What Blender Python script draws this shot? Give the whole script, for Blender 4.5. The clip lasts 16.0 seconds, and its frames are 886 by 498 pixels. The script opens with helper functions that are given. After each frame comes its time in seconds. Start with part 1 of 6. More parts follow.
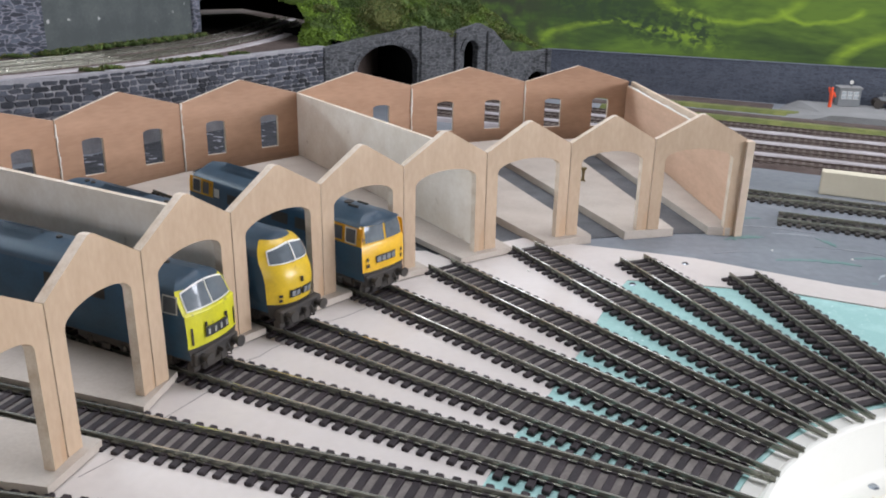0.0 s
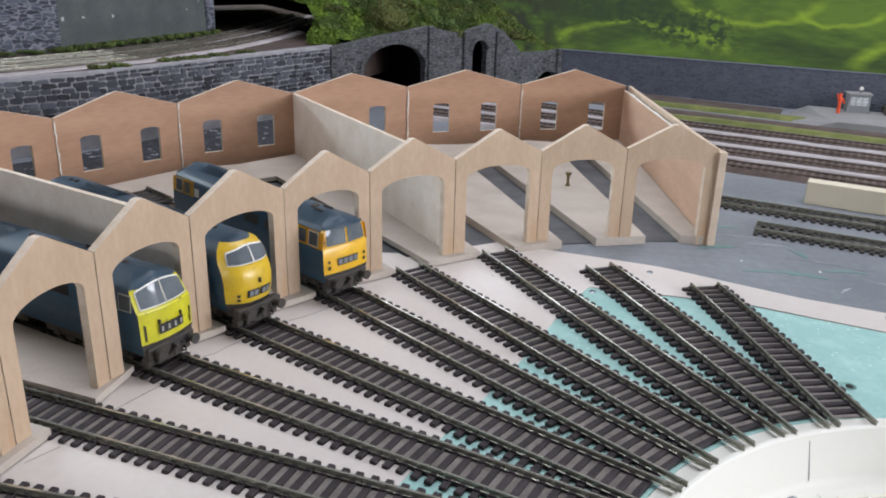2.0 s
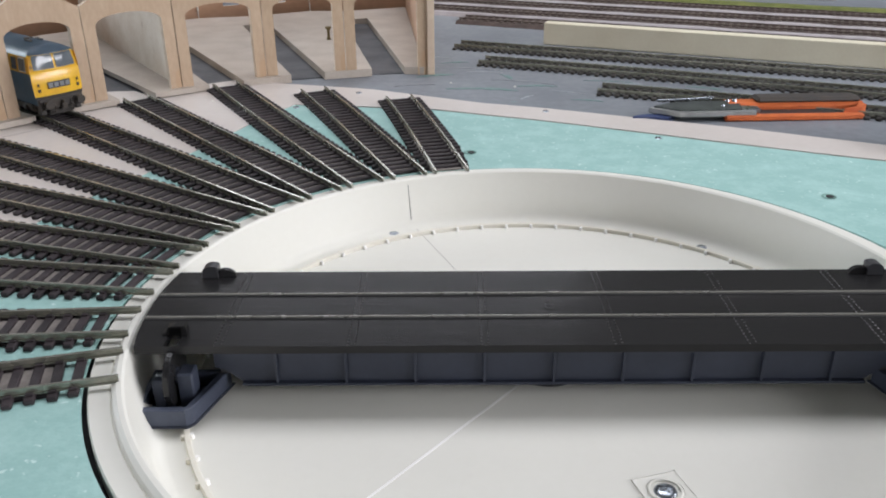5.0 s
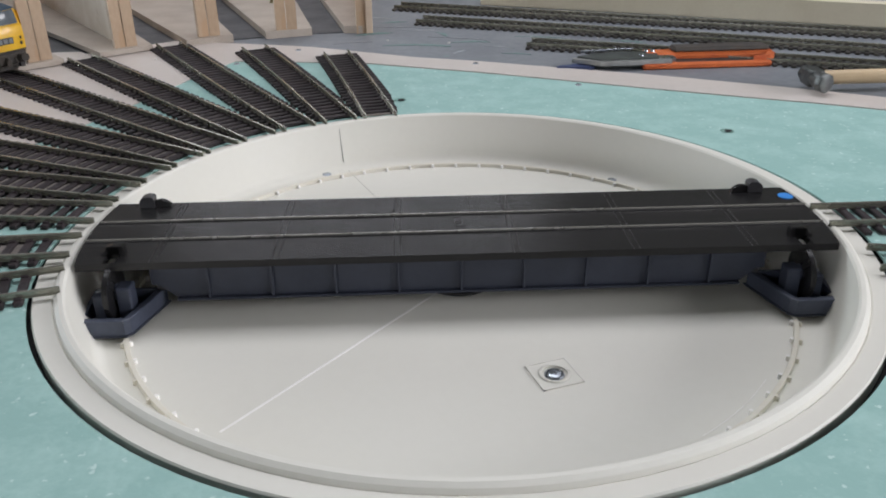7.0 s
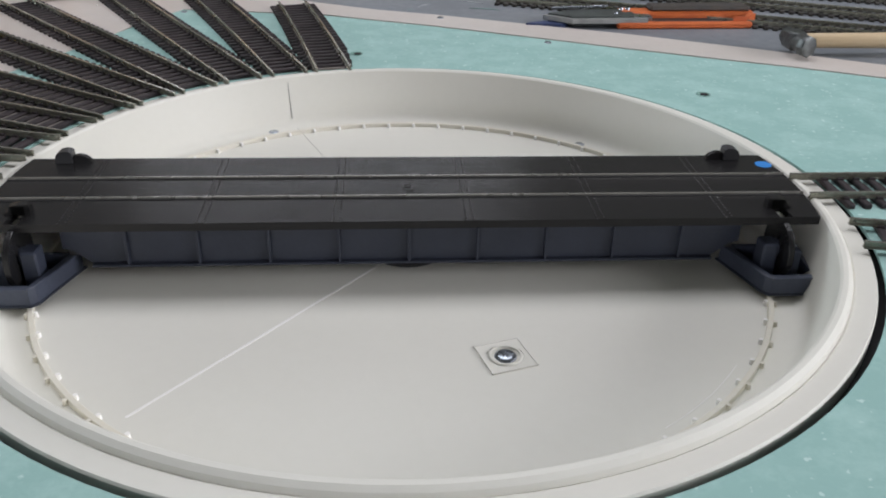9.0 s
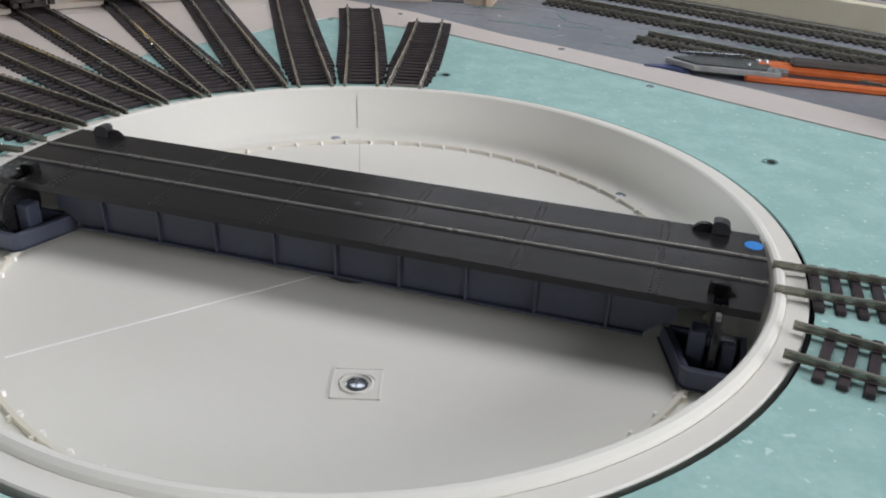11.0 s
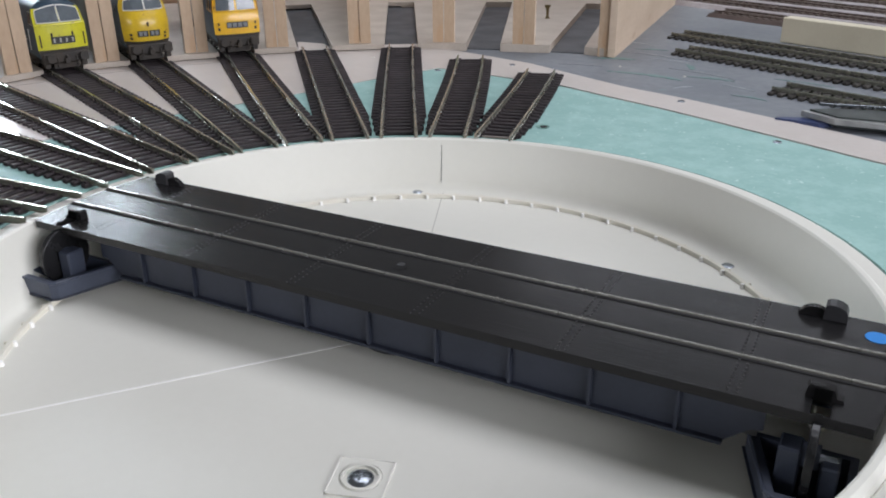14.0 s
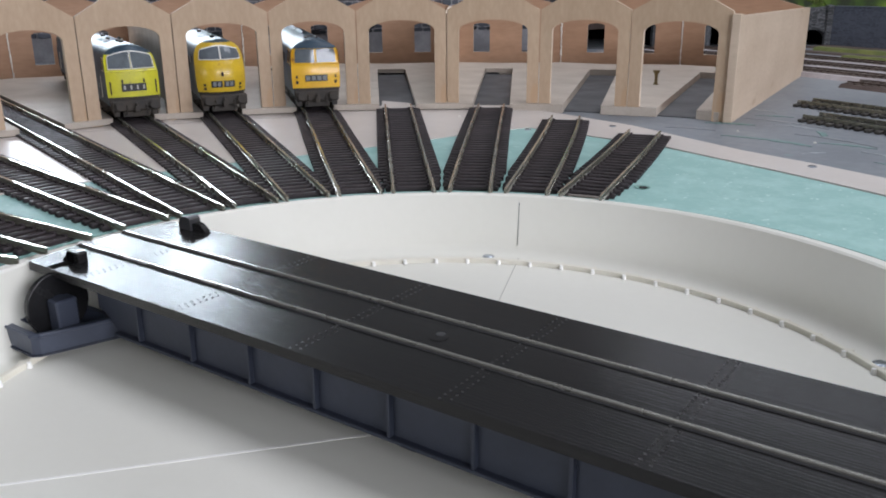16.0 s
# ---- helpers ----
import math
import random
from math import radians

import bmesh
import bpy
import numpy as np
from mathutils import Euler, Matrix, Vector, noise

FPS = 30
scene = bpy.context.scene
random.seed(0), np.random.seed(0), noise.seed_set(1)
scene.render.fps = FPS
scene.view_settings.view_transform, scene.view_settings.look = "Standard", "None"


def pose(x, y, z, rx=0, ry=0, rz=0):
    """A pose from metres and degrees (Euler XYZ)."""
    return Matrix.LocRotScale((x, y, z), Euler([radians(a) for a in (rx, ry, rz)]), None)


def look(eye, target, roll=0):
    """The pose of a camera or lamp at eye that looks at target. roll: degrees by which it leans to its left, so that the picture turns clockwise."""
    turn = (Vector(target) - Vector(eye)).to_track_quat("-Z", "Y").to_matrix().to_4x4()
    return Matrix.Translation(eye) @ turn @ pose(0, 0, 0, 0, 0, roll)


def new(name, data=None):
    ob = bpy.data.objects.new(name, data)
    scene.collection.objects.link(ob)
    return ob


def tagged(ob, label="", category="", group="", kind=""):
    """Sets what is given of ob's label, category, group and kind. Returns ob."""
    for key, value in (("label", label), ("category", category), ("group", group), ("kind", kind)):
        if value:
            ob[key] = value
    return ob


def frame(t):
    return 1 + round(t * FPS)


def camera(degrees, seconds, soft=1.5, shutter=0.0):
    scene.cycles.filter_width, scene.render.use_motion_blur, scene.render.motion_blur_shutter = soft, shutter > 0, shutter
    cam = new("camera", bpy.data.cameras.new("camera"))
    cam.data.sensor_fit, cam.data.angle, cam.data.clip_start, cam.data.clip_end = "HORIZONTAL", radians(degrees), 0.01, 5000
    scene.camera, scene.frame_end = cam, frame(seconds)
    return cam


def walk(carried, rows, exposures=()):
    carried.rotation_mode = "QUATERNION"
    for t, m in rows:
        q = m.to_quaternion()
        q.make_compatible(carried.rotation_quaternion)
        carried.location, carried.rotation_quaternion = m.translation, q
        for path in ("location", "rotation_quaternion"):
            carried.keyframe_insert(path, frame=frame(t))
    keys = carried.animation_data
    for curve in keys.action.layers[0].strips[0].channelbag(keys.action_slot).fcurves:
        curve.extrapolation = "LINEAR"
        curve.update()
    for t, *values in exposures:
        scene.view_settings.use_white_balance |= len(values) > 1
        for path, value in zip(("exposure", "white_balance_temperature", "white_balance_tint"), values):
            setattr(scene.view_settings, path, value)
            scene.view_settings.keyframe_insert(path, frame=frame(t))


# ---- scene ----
cam = camera(55.24, 16.0, 1.9)
# seconds, eye in metres, yaw, pitch and roll in degrees
ROWS = [
    (0, -0.24036, -0.17850, 0.18957, 1.217, -20.201, 1.377),
    (0.5, -0.23762, -0.18472, 0.19898, 0.003, -20.187, 1.403),
    (1, -0.24115, -0.18377, 0.20053, 0.180, -19.670, 1.682),
    (1.5, -0.23160, -0.18054, 0.20281, 0.519, -20.551, 2.605),
    (2, -0.19653, -0.18792, 0.20330, 3.962, -20.864, 1.819),
    (2.5, -0.14804, -0.21071, 0.19714, 3.639, -21.847, 0.957),
    (3, -0.11456, -0.21906, 0.18976, 4.541, -22.343, 1.024),
    (3.5, -0.08332, -0.23695, 0.18429, 4.668, -22.340, 0.196),
    (4, -0.06201, -0.25557, 0.17699, 3.152, -22.783, 0.006),
    (4.5, -0.04736, -0.26475, 0.17130, 0.939, -24.576, -0.321),
    (5, -0.03795, -0.27474, 0.15517, 0.220, -24.963, -0.370),
    (7.5, -0.01803, -0.31623, 0.14560, -2.524, -27.080, -0.585),
    (8, -0.02277, -0.31718, 0.14319, -2.448, -27.701, -0.476),
    (8.5, -0.02607, -0.31431, 0.14396, -2.344, -28.020, -0.608),
    (9, -0.00726, -0.28558, 0.13468, -4.191, -28.721, 1.317),
    (9.2, -0.00129, -0.27118, 0.14200, -4.624, -28.375, 1.568),
    (11.3, 0.12619, -0.26596, 0.13663, 18.375, -27.672, 1.506),
    (11.5, 0.13005, -0.25747, 0.13330, 18.668, -27.565, 1.152),
    (12, 0.11684, -0.24432, 0.13586, 15.835, -26.927, 1.983),
    (12.5, 0.11009, -0.23523, 0.12826, 14.418, -27.507, 4.028),
    (13, 0.12065, -0.22967, 0.13355, 23.092, -25.558, 1.809),
    (13.5, 0.12478, -0.22756, 0.12324, 28.294, -24.676, 0.252),
    (14, 0.13239, -0.21831, 0.12360, 28.115, -24.030, -0.513),
    (14.5, 0.13543, -0.20363, 0.11571, 30.072, -22.007, -0.462),
    (15, 0.12934, -0.18892, 0.09757, 32.360, -21.874, -0.439),
    (15.5, 0.12768, -0.17354, 0.09592, 34.136, -20.276, -0.419),
    (16, 0.11640, -0.16133, 0.09265, 35.612, -18.148, -0.399),
]
walk(cam, [(t, pose(x, y, z, 90 + pitch, 0, yaw) @ pose(0, 0, 0, 0, 0, roll)) for t, x, y, z, yaw, pitch, roll in ROWS], exposures=[(0, 0.18, 6250, 10), (1, 0.15, 6250, 10), (3, -0.04, 6300, 10), (4.5, -0.08, 6400, 10), (7.5, -0.44, 6500, 10), (9.2, -0.44, 6500, 10), (11.5, -0.48, 6450, 10), (12.5, -0.40, 6400, 10), (13.5, -0.38, 6350, 10), (16, -0.38, 6250, 10)])

# ---- world, sun, large lights ----
world = bpy.data.worlds.new("sky")
scene.world = world
world.use_nodes = True
wn = world.node_tree.nodes
sky = wn.new("ShaderNodeTexSky")
sky.sky_type, sky.sun_disc, sky.sun_elevation, sky.sun_rotation = "NISHITA", False, radians(40), radians(30)
wn["Background"].inputs["Strength"].default_value = 0.12
world.node_tree.links.new(sky.outputs[0], wn["Background"].inputs[0])


def area_lamp(name, place, target, wide, high, watts, colour):
    lamp = bpy.data.lights.new(name, "AREA")
    lamp.shape, lamp.size, lamp.size_y, lamp.energy, lamp.color = "RECTANGLE", wide, high, watts, colour
    ob = new(name, lamp)
    ob.matrix_world = look(place, target)
    return ob


# daylight: windows at back and left; overhead, right and front lamps are added fill
area_lamp("overhead_fill", (0.12, 0.62, 1.52), (0.12, 0.62, 0.0), 1.7, 0.8, 22.0, (0.965, 0.955, 1.0))
area_lamp("daylight_back", (-0.15, 1.62, 0.62), (-0.10, 0.0, 0.10), 0.9, 0.14, 1.3, (0.965, 0.955, 1.0))
area_lamp("daylight_left", (-1.92, 1.14, 0.54), (0.0, 0.1, 0.04), 0.68, 0.25, 21.5, (0.84, 0.93, 1.0))
area_lamp("right_fill", (1.67, -0.40, 0.52), (0.0, 0.1, 0.05), 1.4, 0.5, 36.0, (0.97, 0.955, 1.0))
area_lamp("front_fill", (-1.15, -2.22, 0.52), (-0.35, 0.2, 0.05), 1.4, 0.5, 13.0, (0.97, 0.955, 1.0))


# ---- materials ----
def material(name, base, dark=None, rough=0.5, metal=0.0, coarse=25.0, fine=500.0, var=0.5, bump=0.15, stretch=(1, 1, 1), spread=0.0,
             speck=None, speck_scale=120.0, speck_cut=0.72, coat=0.0, spec=0.5, island=False):
    """A worn surface: two colours mixed by noise at two scales, fine relief, uneven gloss, and specks of a third colour."""
    m = bpy.data.materials.new(name)
    m.use_nodes = True
    n, l = m.node_tree.nodes, m.node_tree.links
    b = n["Principled BSDF"]
    dark = dark or tuple(c * 0.7 for c in base)
    co = n.new("ShaderNodeTexCoord")
    mp = n.new("ShaderNodeMapping")
    mp.inputs["Scale"].default_value = stretch
    l.new(co.outputs["Object"], mp.inputs["Vector"])
    vec = mp.outputs["Vector"]
    if spread:
        info, add = n.new("ShaderNodeObjectInfo"), n.new("ShaderNodeVectorMath")
        add.operation = "ADD"
        l.new(mp.outputs["Vector"], add.inputs[0])
        l.new(info.outputs["Location"], add.inputs[1])
        vec = add.outputs["Vector"]

    def noise_tex(scale, detail):
        t = n.new("ShaderNodeTexNoise")
        t.inputs["Scale"].default_value, t.inputs["Detail"].default_value = scale, detail
        l.new(vec, t.inputs["Vector"])
        return t.outputs["Fac"]

    big, small = noise_tex(coarse, 4), noise_tex(fine, 3)
    mix = n.new("ShaderNodeMath")
    mix.operation = "MULTIPLY_ADD"
    l.new(small, mix.inputs[0])
    mix.inputs[1].default_value = 0.45
    l.new(big, mix.inputs[2])
    ramp = n.new("ShaderNodeMapRange")
    ramp.inputs["From Min"].default_value, ramp.inputs["From Max"].default_value = 0.45, 1.0
    ramp.inputs["To Max"].default_value = var * 1.6
    l.new(mix.outputs[0], ramp.inputs["Value"])
    col = n.new("ShaderNodeMix")
    col.data_type = "RGBA"
    col.inputs[6].default_value, col.inputs[7].default_value = (*base, 1), (*dark, 1)
    l.new(ramp.outputs[0], col.inputs[0])
    out = col.outputs[2]
    if speck:
        st = n.new("ShaderNodeMapRange")
        st.inputs["From Min"].default_value, st.inputs["From Max"].default_value = speck_cut, speck_cut + 0.05
        l.new(noise_tex(speck_scale, 2), st.inputs["Value"])
        sc = n.new("ShaderNodeMix")
        sc.data_type = "RGBA"
        sc.inputs[7].default_value = (*speck, 1)
        l.new(out, sc.inputs[6])
        l.new(st.outputs[0], sc.inputs[0])
        out = sc.outputs[2]
    if spread:
        hs, mr = n.new("ShaderNodeHueSaturation"), n.new("ShaderNodeMapRange")
        mr.inputs["To Min"].default_value, mr.inputs["To Max"].default_value = 1 - spread, 1 + spread
        l.new(n.new("ShaderNodeNewGeometry").outputs["Random Per Island"] if island else info.outputs["Random"], mr.inputs["Value"])
        l.new(mr.outputs[0], hs.inputs["Value"])
        l.new(out, hs.inputs["Color"])
        out = hs.outputs["Color"]
    l.new(out, b.inputs["Base Color"])
    rr = n.new("ShaderNodeMapRange")
    rr.inputs["To Min"].default_value, rr.inputs["To Max"].default_value = max(0.03, rough - 0.1), min(1, rough + 0.1)
    l.new(big, rr.inputs["Value"])
    l.new(rr.outputs[0], b.inputs["Roughness"])
    b.inputs["Metallic"].default_value, b.inputs["Coat Weight"].default_value = metal, coat
    b.inputs["Specular IOR Level"].default_value = spec
    if bump:
        bp = n.new("ShaderNodeBump")
        bp.inputs["Strength"].default_value, bp.inputs["Distance"].default_value = bump, 0.0006
        l.new(small, bp.inputs["Height"])
        l.new(bp.outputs[0], b.inputs["Normal"])
    return m


def stone_material(name, stone, stone2, mortar, scale, rough=0.85, flat=1.0, low=0.45, high=1.5):
    """Painted rubble stone: cells with pale joints, laid in courses."""
    m = material(name, stone, stone2, rough=rough, coarse=60, fine=700, var=0.6, bump=0.4)
    n, l = m.node_tree.nodes, m.node_tree.links
    b = n["Principled BSDF"]
    src = b.inputs["Base Color"].links[0].from_socket
    co, mp = n.new("ShaderNodeTexCoord"), n.new("ShaderNodeMapping")
    mp.inputs["Scale"].default_value = (1, 1, flat)
    v, cells = n.new("ShaderNodeTexVoronoi"), n.new("ShaderNodeTexVoronoi")
    v.feature = "DISTANCE_TO_EDGE"
    l.new(co.outputs["Object"], mp.inputs["Vector"])
    for t in (v, cells):
        t.inputs["Scale"].default_value = scale
        t.inputs["Randomness"].default_value = 0.75
        l.new(mp.outputs[0], t.inputs["Vector"])
    edge = n.new("ShaderNodeMapRange")
    edge.inputs["From Min"].default_value, edge.inputs["From Max"].default_value = 0.04, 0.10
    ragged, rag = n.new("ShaderNodeTexNoise"), n.new("ShaderNodeMath")
    ragged.inputs["Scale"].default_value, ragged.inputs["Detail"].default_value = scale * 2.2, 4
    l.new(co.outputs["Object"], ragged.inputs["Vector"])
    rag.operation = "MULTIPLY_ADD"
    rag.inputs[1].default_value, rag.inputs[2].default_value = 0.34, -0.15
    l.new(ragged.outputs["Fac"], rag.inputs[0])
    total = n.new("ShaderNodeMath")
    l.new(v.outputs["Distance"], total.inputs[0])
    l.new(rag.outputs[0], total.inputs[1])
    l.new(total.outputs[0], edge.inputs["Value"])
    hs, val = n.new("ShaderNodeHueSaturation"), n.new("ShaderNodeMapRange")
    val.inputs["To Min"].default_value, val.inputs["To Max"].default_value = low, high
    sep = n.new("ShaderNodeSeparateColor")
    l.new(cells.outputs["Color"], sep.inputs[0])
    l.new(sep.outputs[0], val.inputs["Value"])
    l.new(val.outputs[0], hs.inputs["Value"])
    l.new(src, hs.inputs["Color"])
    mix = n.new("ShaderNodeMix")
    mix.data_type = "RGBA"
    mix.inputs[6].default_value = (*mortar, 1)
    l.new(hs.outputs[0], mix.inputs[7])
    l.new(edge.outputs[0], mix.inputs[0])
    l.new(mix.outputs[2], b.inputs["Base Color"])
    bp = n.new("ShaderNodeBump")
    bp.inputs["Strength"].default_value, bp.inputs["Distance"].default_value = 0.6, 0.001
    l.new(edge.outputs[0], bp.inputs["Height"])
    l.new(bp.outputs[0], b.inputs["Normal"])
    return m


def board_relief(m, pitch):
    """Fine boards moulded along x: grooves at a pitch in metres, with drawn-out scratches between them."""
    n, l = m.node_tree.nodes, m.node_tree.links
    co = n.new("ShaderNodeTexCoord")
    wave, mp, grain = n.new("ShaderNodeTexWave"), n.new("ShaderNodeMapping"), n.new("ShaderNodeTexNoise")
    wave.wave_type, wave.bands_direction = "BANDS", "Y"
    wave.inputs["Scale"].default_value, wave.inputs["Distortion"].default_value = 2 * math.pi / (20 * pitch), 1.2
    wave.inputs["Detail"].default_value, wave.inputs["Detail Scale"].default_value = 2, 0.4
    mp.inputs["Scale"].default_value = (0.02, 1, 1)
    grain.inputs["Scale"].default_value, grain.inputs["Detail"].default_value = 1500, 3
    l.new(co.outputs["Object"], wave.inputs["Vector"])
    l.new(co.outputs["Object"], mp.inputs["Vector"])
    l.new(mp.outputs[0], grain.inputs["Vector"])
    total = n.new("ShaderNodeMath")
    total.operation = "MULTIPLY_ADD"
    total.inputs[1].default_value = 6.0
    l.new(grain.outputs["Fac"], total.inputs[0])
    l.new(wave.outputs["Fac"], total.inputs[2])
    bp = n.new("ShaderNodeBump")
    bp.inputs["Strength"].default_value, bp.inputs["Distance"].default_value = 0.20, 0.00007
    l.new(total.outputs[0], bp.inputs["Height"])
    l.new(bp.outputs[0], n["Principled BSDF"].inputs["Normal"])


PLY = material("plywood", (0.56, 0.415, 0.288), (0.43, 0.305, 0.20), rough=0.6, coarse=38, fine=420, var=0.75, stretch=(1, 1, 0.4), bump=0.12, speck=(0.46, 0.31, 0.19), speck_scale=55, speck_cut=0.66)
PLY_PALE = material("pale_pinkish_plywood", (0.66, 0.53, 0.41), (0.54, 0.42, 0.31), rough=0.6, coarse=30, fine=380, var=0.8, stretch=(0.4, 0.4, 1), bump=0.1, speck=(0.50, 0.37, 0.26), speck_scale=60, speck_cut=0.68)
PLY_EDGE = material("sanded_plywood_edge", (0.76, 0.67, 0.56), (0.56, 0.44, 0.32), rough=0.75, coarse=120, fine=900, var=0.7)
PLY_RED = material("red_brown_plywood", (0.47, 0.285, 0.180), (0.35, 0.203, 0.123), rough=0.6, coarse=50, fine=420, var=0.9, stretch=(0.25, 0.25, 1), bump=0.1)
# pinkish lining wood, lightened for the window light that falls on it
PLY_LINER_LIT = material("lit_pinkish_plywood", (0.66, 0.44, 0.31), (0.52, 0.335, 0.225), rough=0.6, coarse=40, fine=420, var=0.8, stretch=(0.3, 0.3, 1), bump=0.1)
CARD = material("pale_hardboard", (0.86, 0.79, 0.70), (0.72, 0.63, 0.52), rough=0.65, coarse=45, fine=300, var=0.75, bump=0.1, speck=(0.55, 0.46, 0.37), speck_scale=90, speck_cut=0.70)
SLAB = material("floor_card", (0.50, 0.443, 0.38), (0.40, 0.345, 0.29), rough=0.7, coarse=40, fine=500, var=0.7)
WHITE_CARD = material("white_card", (0.64, 0.59, 0.55), (0.54, 0.49, 0.45), rough=0.45, coarse=14, fine=300, var=0.5, bump=0.06, coat=0.1)
TURQ = material("turquoise_underlay", (0.385, 0.60, 0.56), (0.295, 0.50, 0.465), rough=0.6, coarse=55, fine=420, var=0.95, bump=0.2,
                speck=(0.52, 0.69, 0.65), speck_scale=300, speck_cut=0.67)
GREY = material("grey_painted_board", (0.25, 0.268, 0.29), (0.16, 0.175, 0.195), rough=0.48, coarse=9, fine=160, var=0.9, bump=0.2,
                speck=(0.10, 0.30, 0.25), speck_scale=26, speck_cut=0.70)
CREAM = material("cream_plastic", (0.76, 0.75, 0.685), (0.71, 0.70, 0.63), rough=0.48, coarse=10, fine=300, var=0.4, bump=0.02, spec=0.4)
BLACK_PL = material("black_plastic_deck", (0.018, 0.0172, 0.0176), (0.012, 0.0118, 0.0122), rough=0.24, coarse=30, fine=900, var=0.8, stretch=(0.03, 1, 1), bump=0.0, spec=0.29)
board_relief(BLACK_PL, 0.00125)
# lighter than the deck plastic, with the hoods' glint put into the colour
HOOD = material("glossy_dark_grey_plastic", (0.040, 0.040, 0.043), (0.028, 0.028, 0.030), rough=0.34, coarse=60, fine=600, var=0.6, bump=0.04, spec=0.5)
BLUEGREY = material("blue_grey_plastic", (0.036, 0.042, 0.062), (0.026, 0.031, 0.045), rough=0.48, coarse=40, fine=600, var=0.6, bump=0.08, spec=0.4)
# lighter, bluer copy of BLUEGREY for the outriggers
BLUEGREY_L = material("lighter_blue_grey_plastic", (0.062, 0.074, 0.108), (0.042, 0.050, 0.074), rough=0.45, coarse=60, fine=600, var=0.8, bump=0.08, spec=0.45)
# greyer than the deck: the glints on the rivet heads are in the colour
RIVET = material("glint_grey_rivets", (0.055, 0.054, 0.054), (0.03, 0.029, 0.029), rough=0.30, coarse=60, fine=900, var=0.8)
PLATED = material("plated_flat_steel", (0.50, 0.51, 0.50), (0.32, 0.33, 0.325), rough=0.32, metal=0.5, coarse=90, fine=700, var=0.7)
TOOL_STEEL = material("oiled_tool_steel", (0.062, 0.074, 0.070), (0.036, 0.043, 0.041), rough=0.46, metal=0.0, coarse=120, fine=600, var=0.8)
SLEEPER = material("dark_sleeper_plastic", (0.038, 0.029, 0.031), (0.021, 0.016, 0.018), rough=0.6, coarse=120, fine=900, var=0.8, spread=0.25, bump=0.15, spec=0.35)
SLEEPER_DUST = material("dusty_sleeper_plastic", (0.078, 0.073, 0.064), (0.034, 0.030, 0.028), rough=0.7, coarse=120, fine=900, var=0.8, spread=0.3, bump=0.15, spec=0.3)
BED_DUST = material("grey_board_dust", (0.20, 0.21, 0.19), (0.10, 0.105, 0.09), rough=0.9, coarse=90, fine=700, var=0.9, bump=0.3)
RAIL = material("tarnished_rail", (0.36, 0.356, 0.30), (0.22, 0.217, 0.175), rough=0.28, metal=0.7, coarse=60, fine=700, var=0.8, bump=0.1)
RAIL_TOP = material("bright_rail_head", (0.62, 0.61, 0.54), (0.32, 0.315, 0.26), rough=0.17, metal=0.75, coarse=140, fine=900, var=0.6, bump=0.04)
DECK_RAIL = material("dull_deck_rail", (0.44, 0.43, 0.39), (0.28, 0.27, 0.24), rough=0.26, metal=0.7, coarse=60, fine=900, var=0.6, bump=0.05)
STEEL = material("bright_screw_steel", (0.50, 0.545, 0.59), (0.26, 0.285, 0.32), rough=0.28, metal=1.0, coarse=200, fine=1500, var=0.7)
TYRE = material("glossy_black_wheel", (0.010, 0.010, 0.011), (0.018, 0.018, 0.019), rough=0.25, coarse=90, fine=900, var=0.7, spec=0.35)
GAP_BLACK = material("black_gap", (0.015, 0.015, 0.016), rough=0.8)
BLUE_DOT = material("blue_sticker", (0.03, 0.26, 0.72), (0.03, 0.22, 0.62), rough=0.5, var=0.3)
BR_BLUE = material("weathered_rail_blue", (0.020, 0.068, 0.122), (0.016, 0.048, 0.080), rough=0.40, coarse=60, fine=600, var=0.8, bump=0.05, spec=0.3)
ROOF_BLUE = material("weathered_blue_roof", (0.040, 0.074, 0.108), (0.030, 0.052, 0.076), rough=0.42, coarse=40, fine=500, var=0.8, bump=0.05, spec=0.4)
YELLOW = material("warning_yellow", (0.74, 0.50, 0.024), (0.52, 0.34, 0.025), rough=0.36, coarse=70, fine=600, var=0.6, bump=0.04, coat=0.2, speck=(0.40, 0.22, 0.04), speck_scale=170, speck_cut=0.68)
ORANGE_Y = material("orange_yellow", (0.86, 0.51, 0.022), (0.66, 0.36, 0.02), rough=0.36, coarse=70, fine=600, var=0.6, bump=0.04, coat=0.2, speck=(0.38, 0.18, 0.04), speck_scale=170, speck_cut=0.68)
LIME = material("faded_lime_yellow", (0.66, 0.62, 0.02), (0.47, 0.44, 0.03), rough=0.38, coarse=70, fine=600, var=0.6, bump=0.04, coat=0.2, speck=(0.30, 0.26, 0.05), speck_scale=170, speck_cut=0.67)
UNDER = material("sooty_underframe", (0.030, 0.028, 0.027), (0.055, 0.045, 0.036), rough=0.75, coarse=90, fine=900, var=0.8)
# base colour raised to grey in place of reflections in the panes
GLASS = material("dark_cab_glazing", (0.15, 0.17, 0.185), (0.08, 0.092, 0.105), rough=0.10, coarse=60, fine=300, var=0.6, bump=0.0, spec=0.5)
WHITE_P = material("white_paint", (0.80, 0.79, 0.74), (0.66, 0.64, 0.58), rough=0.45, var=0.4)
DIM_WHITE = material("yellowed_white_figures", (0.46, 0.46, 0.42), (0.30, 0.30, 0.27), rough=0.5, coarse=300, fine=1200, var=0.9)
LIGHT_G = material("light_grey_panel", (0.24, 0.25, 0.255), (0.16, 0.17, 0.175), rough=0.5, var=0.5)
BLACK = material("black_paint", (0.018, 0.018, 0.019), (0.03, 0.03, 0.03), rough=0.5)
